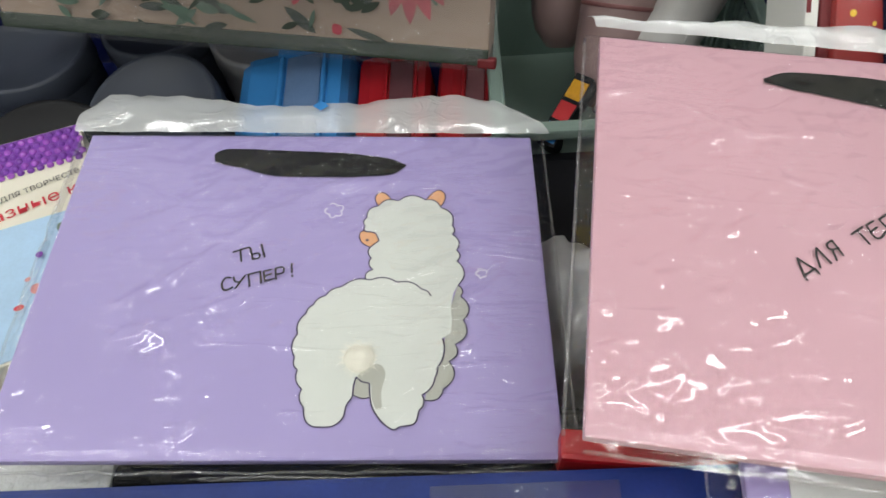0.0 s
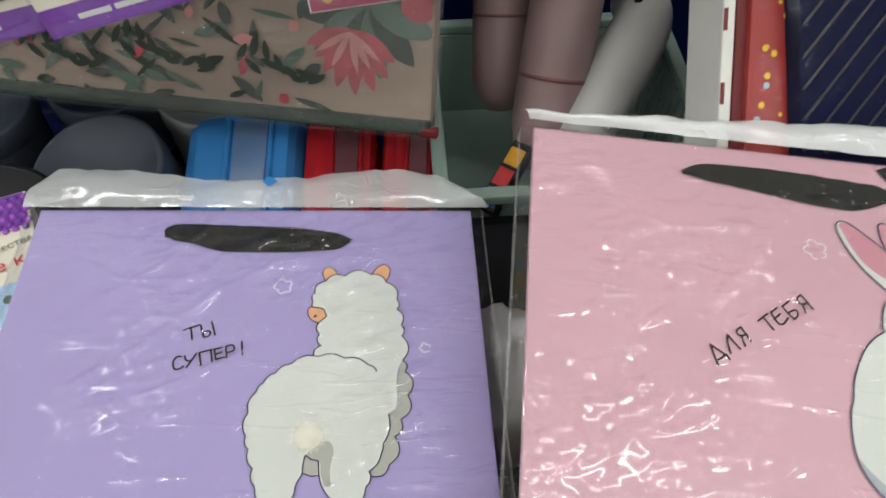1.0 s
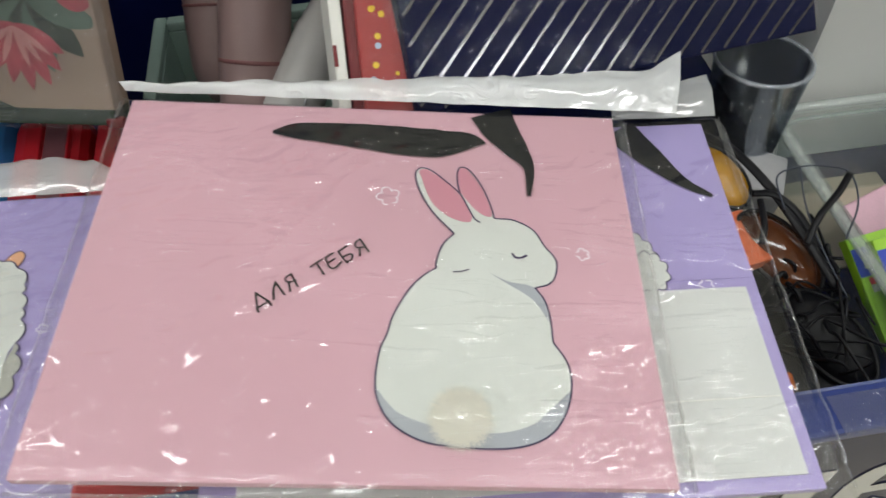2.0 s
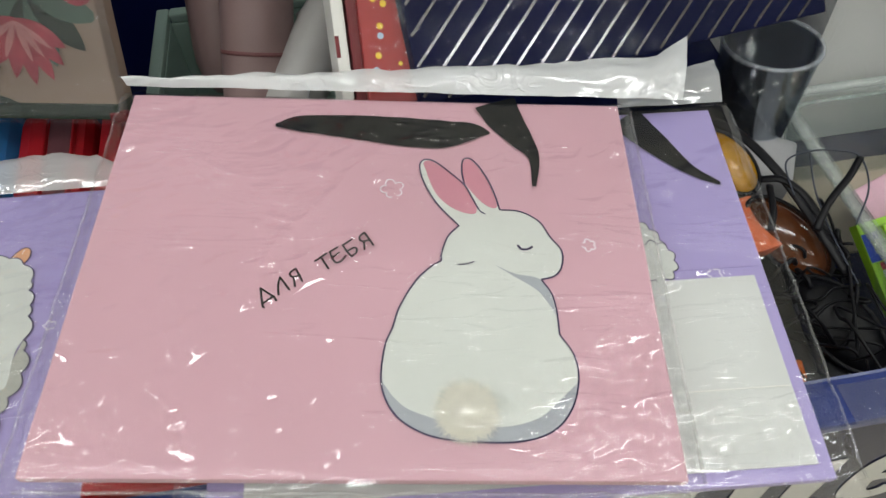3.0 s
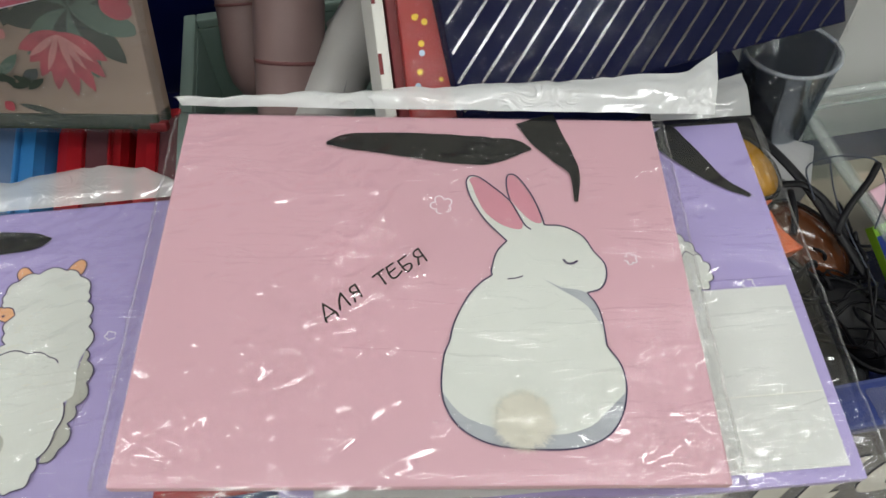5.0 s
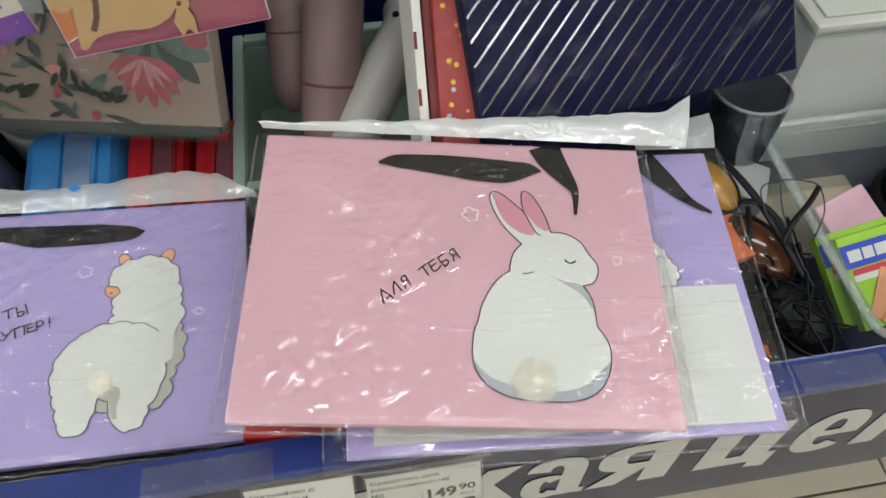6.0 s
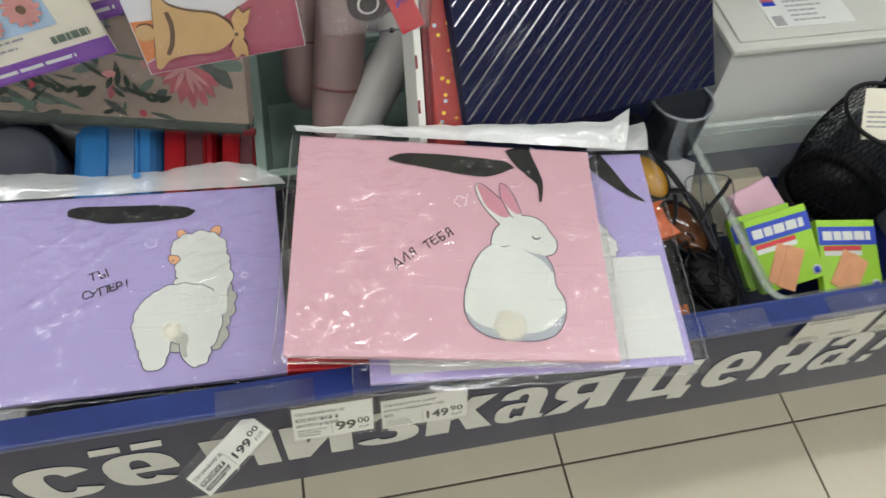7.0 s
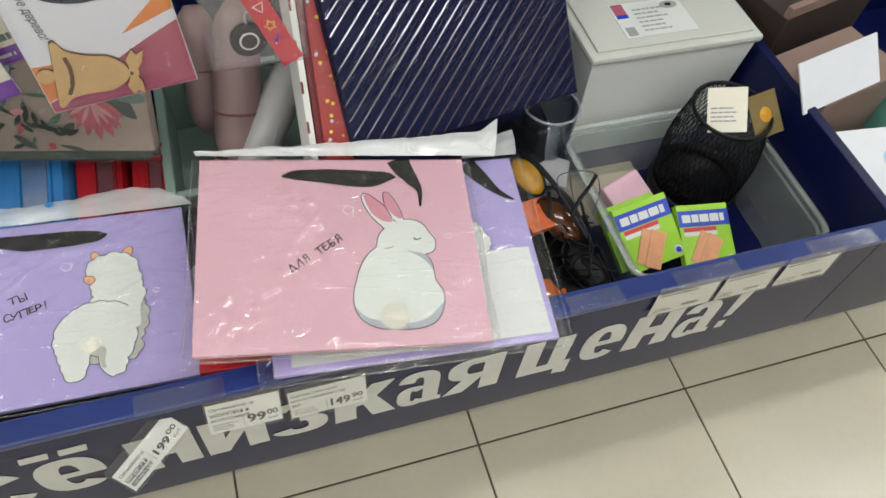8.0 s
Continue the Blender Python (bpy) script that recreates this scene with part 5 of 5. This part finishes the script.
spectacles("wire-rimmed eyeglasses with a black arm sticking up", [([(0.547, 0.232, 0.560), (0.530, 0.216, 0.557), (0.505, 0.197, 0.551), (0.490, 0.180, 0.54)], 0.0030)],
           [[(0.486, 0.215, 0.545), (0.491, 0.245, 0.552), (0.511, 0.248, 0.558), (0.532, 0.243, 0.560), (0.547, 0.232, 0.560), (0.543, 0.205, 0.552), (0.522, 0.178, 0.542)],
            [(0.511, 0.248, 0.558), (0.505, 0.215, 0.545), (0.508, 0.180, 0.53), (0.515, 0.14, 0.515)]])
spectacles("black plastic eyeglasses lying folded in the heap", [([(0.452, 0.315, 0.545), (0.468, 0.285, 0.551), (0.485, 0.240, 0.545), (0.500, 0.195, 0.530), (0.512, 0.15, 0.515)], 0.005),
           ([(0.470, 0.240, 0.541), (0.485, 0.232, 0.545), (0.500, 0.215, 0.538), (0.509, 0.185, 0.525)], 0.004), ([(0.474, 0.232, 0.541), (0.465, 0.205, 0.541), (0.458, 0.190, 0.535)], 0.003)], [])


def lens(m, rx, ry, material, label):
    t = thing("sunglass_lens", m, label, "sunglasses", "sunglasses")
    bm = bmesh.new()
    lathe(bm, [(0, 0.010), (0.35, 0.009), (0.7, 0.006), (1.0, 0.0), (0.98, -0.002), (0, 0.006)], 32)
    for v in bm.verts:
        v.co.x, v.co.y = v.co.x * rx, v.co.y * ry
    part("lens", bm, material, t)
    ringp = [(rx * math.cos(2 * math.pi * k / 32), ry * math.sin(2 * math.pi * k / 32), 0) for k in range(33)]
    part("frame", tube(bmesh.new(), ringp, 0.0022, 8), M_BLACK, t, "black frame")
    return t


lens(pose(0.460, 0.278, 0.526, 10, 12, -70), 0.036, 0.021, M_AMBER, "yellow tinted plastic lens with dark frame")
lens(pose(0.484, 0.196, 0.512, 14, 14, -62), 0.044, 0.024, M_BROWN_LENS, "brown tinted sunglass lens with black frame")
lens(pose(0.500, 0.120, 0.490, 12, 14, -66), 0.046, 0.026, M_BLACK, "black sunglass lens in a black frame")
tube_card = thing("orange_pack", pose(0.450, 0.212, 0.522, 6, 8, 14), "folded bright orange card pack between glasses", "pack")
bm = bmesh.new()
box(bm, -0.026, 0.024, -0.030, 0.024, -0.012, 0.0, 0.002)
for v in bm.verts:
    v.co.z += 0.010 * max(0.0, 0.02 - abs(v.co.x)) / 0.02
part("pack", bm, M_ORANGE_FOIL, tube_card)
low_card = thing("orange_pack", pose(0.440, 0.085, 0.480, 4, 6, -8), "dull orange pack low in the heap", "pack")
part("pack", boxed(-0.03, 0.02, -0.03, 0.035, -0.012, 0.0, 0.003), M_ORANGE, low_card)
grey_block = thing("grey_pack", pose(0.518, 0.300, 0.470, 0, 6, -30), "pale grey plastic pack beside the tray", "pack")
bm = bmesh.new()
box(bm, -0.030, 0.022, -0.030, 0.03, -0.06, 0.032, 0.005)
part("pack", bm, M_GREY_LIGHT, grey_block)
under = thing("sunglass_heap", pose(0.46, 0.16, 0.442, 0, 0, 0), "dark heap of glasses cases and straps", "cases")
bm = bmesh.new()
bmesh.ops.create_icosphere(bm, subdivisions=4, radius=1)
for v in bm.verts:
    k = 1 + 0.25 * noise.noise(v.co * 2.1)
    v.co = Vector((v.co.x * 0.062 * k, v.co.y * 0.13 * k, v.co.z * 0.042 * k))
for f in bm.faces:
    f.smooth = True
part("case", bm, M_BLACK, under)

# ---- the next compartment ----
kb = thing("folding_box", pose(1.005, 0.337, 0.402, 0, 0, 13), "taupe and white cardboard box standing open", "box")
part("carton", boxed(-0.085, 0.115, -0.075, 0.05, 0.0, 0.205, 0.002), M_KRAFT, kb)
part("white_flap", boxed(-0.135, 0.045, -0.0015, 0.0015, 0.0, 0.080, 0.0005, m=pose(0.0, -0.073, 0.2065, -40, 0, 0)), M_LAVENDER_CARD, kb, "white inner flap")
kb2 = thing("brown_box", pose(1.02, 0.50, 0.402, 0, 0, 14), "dark brown cardboard box", "box")
part("carton", boxed(-0.085, 0.16, -0.07, 0.09, 0.0, 0.24, 0.003), M_UMBER, kb2)
part("lid_edge", boxed(-0.087, 0.162, -0.072, -0.060, 0.2405, 0.262, 0.002), M_KRAFT, kb2)
wp = thing("white_pack", pose(1.03, 0.135, 0.568, 6, 2, -4), "white printed pack with pale blue oval", "pack")
part("carton", boxed(-0.10, 0.14, -0.085, 0.075, -0.15, 0.0, 0.002), M_LAVENDER_CARD, wp)
pr = Print()
pr.poly(oval(10, 10, 34, 26, 10), 1)
pr.poly(oval(10, 10, 31, 23, 10), 0)
pr.poly(oval(70, -20, 24, 18, 10), 2)
pr.done("oval_print", [M_PALE_BLUE, M_CARD_BLUE, M_PETAL_LIGHT], wp, "pale blue oval print")
tq = thing("turquoise_pack", pose(1.22, 0.27, 0.402), "turquoise and kraft paper pack", "pack")
part("carton", boxed(-0.06, 0.10, -0.08, 0.08, 0, 0.19, 0.002), M_TURQ, tq)
part("kraft_band", boxed(-0.062, 0.10, -0.083, -0.0805, 0.02, 0.17), M_WOOD, tq)


# ---- packs on hooks above the bin ----
def hook(parent, x, z, y_len):
    bm = bmesh.new()
    tube(bm, [(x, y_len, z), (x, 0.01, z), (x, -0.012, z), (x, -0.02, z + 0.008)], 0.0022, 8)
    return part("hook", bm, M_CHROME, parent, "zinc wire hook")


wood = thing("wooden_craft_pack", pose(-0.063, 0.322, 0.757, 84, -4, 4), "clear pack with plywood bell blank on raspberry card", "craft pack")
part("card", boxed(-0.080, 0.080, 0.0, 0.19, -0.003, 0.0, 0.0008), M_LAVENDER_CARD, wood)
pr = Print()
pr.poly([(-79, 1), (79, 1), (79, 82), (40, 66), (-55, 22), (-79, 14)], 0)
pr.poly([(-79, 15), (-56, 24), (-50, 60), (-79, 62)], 1)
pr.poly([(20, 78), (79, 96), (79, 124)], 1)
pr.done("card_print", [M_ROSE_CARD, M_ORANGE_CARD], wood, "raspberry and orange printed card")
letters("lettering", "Натуральное дерево!", 0, 0.105, 0, 0.012, M_INK, wood, m=pose(-0.070, 0.194, 0.0, 0, 0, -84), shear=0.3, z=0.0009)


def cut_out(outlines, z0, z1, material, parent, name, label=""):
    """Flat sheet shapes cut from plywood, outlines in millimetres."""
    b = bmesh.new()
    for k, pts in enumerate(outlines):
        f = b.faces.new([b.verts.new((x / 1000, y / 1000, z0)) for x, y in pts])
        for g in bmesh.ops.extrude_face_region(b, geom=[f])["geom"]:
            if isinstance(g, bmesh.types.BMVert):
                g.co.z = z1 + 0.00008 * k
    return part(name, b, material, parent, label)


side = curve_pts([(0, 33, 0), (5, 34, 0), (14, 25, 0), (32, 20, 0), (54, 18, 0), (68, 11, 0), (74, 4, 0)], 5)
bell_outline = [(v.x - 64, v.y + 38) for v in side] + [(v.x - 64, 38 - v.y) for v in reversed(side)]
bow_up = [(12, 40), (8, 52), (14, 62), (19, 57), (26, 61), (24, 49), (18, 41)]
bow_low = [(x, 76 - y) for x, y in bow_up][::-1]
knob = oval(-72, 38, 9, 7, 0, 20)
knot = oval(15, 38, 6, 6, 0, 16)


def hung(o):
    """The bell lies askew on its card."""
    return [(-61 + 0.98 * (x + 64) + 0.30 * (y - 38), 48 - 0.22 * (x + 64) + 1.16 * (y - 38)) for x, y in o]


bell_outline, bow_up, bow_low, knob, knot = [hung(o) for o in (bell_outline, bow_up, bow_low, knob, knot)]
grown = [[(cx + (x - cx) * 1.03 + 0.6, cy + (y - cy) * 1.03 + 0.8) for x, y in o] for o, cx, cy in ((bell_outline, -27, 40), (bow_up, 21, 45), (bow_low, 13, 15), (knob, -70, 49), (knot, 16, 30))]
cut_out(grown, 0.0008, 0.0022, M_WOOD_EDGE, wood, "cut_edge", "dark burnt edge of the plywood")
cut_out([bell_outline, bow_up, bow_low, knob, knot], 0.0024, 0.0042, M_WOOD, wood, "bell_shape", "pale plywood bell shape")
pr = Print(0.0007)
pr.poly(oval(-4, 142, 44, 20, -6), 0)
pr.poly(oval(8, 146, 9, 9), 1)
pr.done("dark_blot", [M_GREY, M_GREY_LIGHT], wood, "dark grey rounded print")
pr = Print(0.0045)
pr.line(hung([(-52, 18), (-48, 28), (-47, 38), (-48, 48), (-52, 58)]), 4.5, 0)
pr.poly(hung(oval(13, 38, 2.0, 2.0, 0, 12)), 0)
pr.done("burnt_slots", [M_WOOD_EDGE], wood, "dark cut slot")
part("sleeve", film_sheet(0.166, 0.195, 61, cy=0.096, nx=40, ny=40, lift=0.006), M_FILM, wood, "clear plastic sleeve")
bmh = bmesh.new()
tube(bmh, [(0.0, 0.183, 0.012), (0.0, 0.183, -0.33)], 0.0022, 8)
part("hook", bmh, M_CHROME, wood, "zinc wire hook")


def craft_card(m, label, picture):
    t = thing("craft_card_pack", m, label, "craft pack", "craft card packs")
    part("card", boxed(-0.075, 0.075, 0.0, 0.20, -0.003, 0.0, 0.0008), M_CARD_CREAM, t)
    part("violet_band", boxed(-0.0745, 0.0745, 0.0005, 0.020, 0.0002, 0.0007), M_VIOLET, t, "violet printed band")
    part("picture", boxed(-0.068, 0.036, 0.046, 0.190, 0.0002, 0.0007), M_CARD_BLUE, t, "pale blue picture")
    bars("band_print", -0.05, 0.06, 0.007, 0.014, 1, M_WHITE_PAPER, t, 5, z=0.001)
    bars("logo_mark", 0.022, 0.066, 0.026, 0.036, 1, M_LEAF, t, 7, z=0.001, fill=0.8)
    bars("small_print", -0.06, 0.01, 0.030, 0.046, 2, M_GREY_LIGHT, t, 9, z=0.001, fill=0.3)
    p = Print(0.0010)
    for cx, cy, r, mi in ((-18, 112, 36, 0), (-50, 78, 18, 1), (14, 70, 19, 2), (-22, 62, 13, 2), (-10, 150, 24, 0), (22, 120, 14, 1)):
        for a in range(0, 360, 30):
            p.poly(oval(cx + r * 0.55 * math.cos(radians(a)), cy + r * 0.55 * math.sin(radians(a)), r * 0.45, r * 0.2, a, 12), mi)
        p.poly(oval(cx, cy, r * 0.25, r * 0.25, 0, 12), 3)
    p.done("flower_print", [M_CARD_YELLOW, M_ORANGE_CARD, M_PETAL_LIGHT, M_WOOD_EDGE], t, "printed yellow and pink flowers")
    part("sleeve", film_sheet(0.158, 0.21, picture, cy=0.10, nx=36, ny=36, lift=0.004), M_FILM, t, "clear plastic sleeve")
    b = bmesh.new()
    tube(b, [(0.0, 0.193, 0.012), (0.0, 0.193, -0.33)], 0.0022, 8)
    part("hook", b, M_CHROME, t, "zinc wire hook")
    return t


craft_card(pose(-0.250, 0.352, 0.735, 78, -12, 4), "cream craft card pack with printed flowers, hanging on a hook", 71)
craft_card(pose(-0.205, 0.385, 0.765, 78, -12, 4), "cream craft card pack, hanging behind another", 72)
craft_card(pose(-0.40, 0.365, 0.70, 78, -10, 4), "cream craft card pack with violet band, hanging on a hook", 73)

key = thing("keyring_pack", pose(0.090, 0.306, 0.795, 84, 2, 4), "clear pouch with black round keyring and red strap", "keyring")
bm = bmesh.new()
lathe(bm, [(0, 0.007), (0.017, 0.007), (0.020, 0.004), (0.020, -0.002), (0, -0.002)], 36, Matrix.Translation((-0.011, 0.032, 0)))
part("disc", bm, M_BLACK, key)
bm = bmesh.new()
lathe(bm, [(0.0088, 0.0074), (0.0110, 0.0074), (0.0110, 0.0070)], 32, Matrix.Translation((-0.011, 0.033, 0)))
part("white_ring", bm, M_WHITE_PAPER, key, "printed white ring")
part("strap", boxed(-0.0125, 0.0125, -0.055, 0.055, 0.0, 0.003, 0.0008, m=pose(0.013, 0.052, 0.008, 0, 0, 24)), M_REDPRINT, key, "red fabric strap")
p = Print(0.0)
st = []
for k in range(10):
    r = 7.0 if k % 2 == 0 else 3.2
    st.append((r * math.sin(math.pi * k / 5), r * math.cos(math.pi * k / 5)))
st.append(st[0])
p.line(st, 1.5, 0)
p.line([(-6, 29), (6, 29), (0, 18), (-6, 29)], 1.5, 1)
p.line([(-5, -23), (2, -13), (5, -21), (-5, -16), (-5, -23)], 1.6, 2)
for v in p.bm.verts:
    v.co = pose(0.013, 0.052, 0.0114, 0, 0, 24) @ v.co
p.done("strap_print", [M_YELLOW, M_WHITE_PAPER, M_ROYAL], key, "small outlined shapes on the strap")
part("chain", tube(bmesh.new(), curve_pts([(-0.011, 0.051, 0.004), (-0.013, 0.062, 0.006), (-0.006, 0.075, 0.004), (0.0, 0.088, 0.005)], 6), 0.0016, 6), M_CHROME, key)
part("pouch", film_sheet(0.115, 0.13, 81, cx=0.0, cy=0.060, nx=70, ny=80, lift=0.015, amp=0.006, crumple=0.6), M_FILM_HAZY, key, "crinkled clear pouch")
part("pouch_back", boxed(-0.055, 0.055, -0.002, 0.15, -0.004, -0.0036), M_FILM, key)
bmh = bmesh.new()
tube(bmh, [(0.0, 0.143, 0.012), (0.0, 0.143, -0.33)], 0.0022, 8)
part("hook", bmh, M_CHROME, key, "zinc wire hook")

# ---- floor tiles, last ----
bm = bmesh.new()
box(bm, -TILE / 2 + 0.0022, TILE / 2 - 0.0022, -TILE / 2 + 0.0022, TILE / 2 - 0.0022, -0.006, 0.0, 0.0012)
bmesh.ops.recalc_face_normals(bm, faces=bm.faces)
tile_me = bpy.data.meshes.new("tile")
bm.to_mesh(tile_me)
bm.free()
tile_me.materials.append(M_TILE)
for i in range(-5, 10):
    for j in range(-9, 6):
        tl = new("tile", tile_me)
        tl.parent = floor
        tl.location = (0.376 + TILE * (i + 0.5), 0.056 + TILE * (j + 0.5), 0)

# the tiles farther off, joined
verts, faces = [], []
g = TILE / 2 - 0.0022
for i in range(-17, 16):
    for j in range(-16, 16):
        if -5 <= i < 10 and -9 <= j < 6:
            continue
        cx, cy = 0.376 + TILE * (i + 0.5), 0.056 + TILE * (j + 0.5)
        if abs(cx) > 6.6 or abs(cy) > 6.6:
            continue
        k = len(verts)
        verts += [(cx - g, cy - g, 0), (cx + g, cy - g, 0), (cx + g, cy + g, 0), (cx - g, cy + g, 0)]
        faces.append((k, k + 1, k + 2, k + 3))
far_me = bpy.data.meshes.new("far_tiles")
far_me.from_pydata(verts, [], faces)
far_me.materials.append(M_TILE)
far = new("far_tiles", far_me)
far.parent = floor
tagged(far, kind="stuff")


# prints and lettering belong to the sheet that carries them
CARRIERS = ("body", "slip", "carton", "card", "label", "box")
CARRIED = ("printed_figure", "lettering", "pompom", "text_line", "price", "price_cents", "currency", "price_line", "small_print", "heading", "top_band", "red_band", "white_band", "strip_picture", "seal", "seal_dot",
           "logo_mark", "card_print", "flower_print", "violet_band", "picture", "band_print", "label_square", "label_code", "label_picture", "oval_print", "blue_field", "violet_field", "base_card", "stripe", "dot", "square", "leaf", "petal")
for t in [o for o in scene.objects if o.parent is None and o.type == "EMPTY"]:
    roots = {c.name.split(".")[0]: c for c in t.children}
    base = next((roots[k] for k in CARRIERS if k in roots), None)
    if base:
        for c in list(t.children):
            if c.name.split(".")[0] in CARRIED and c != base:
                c.parent = base
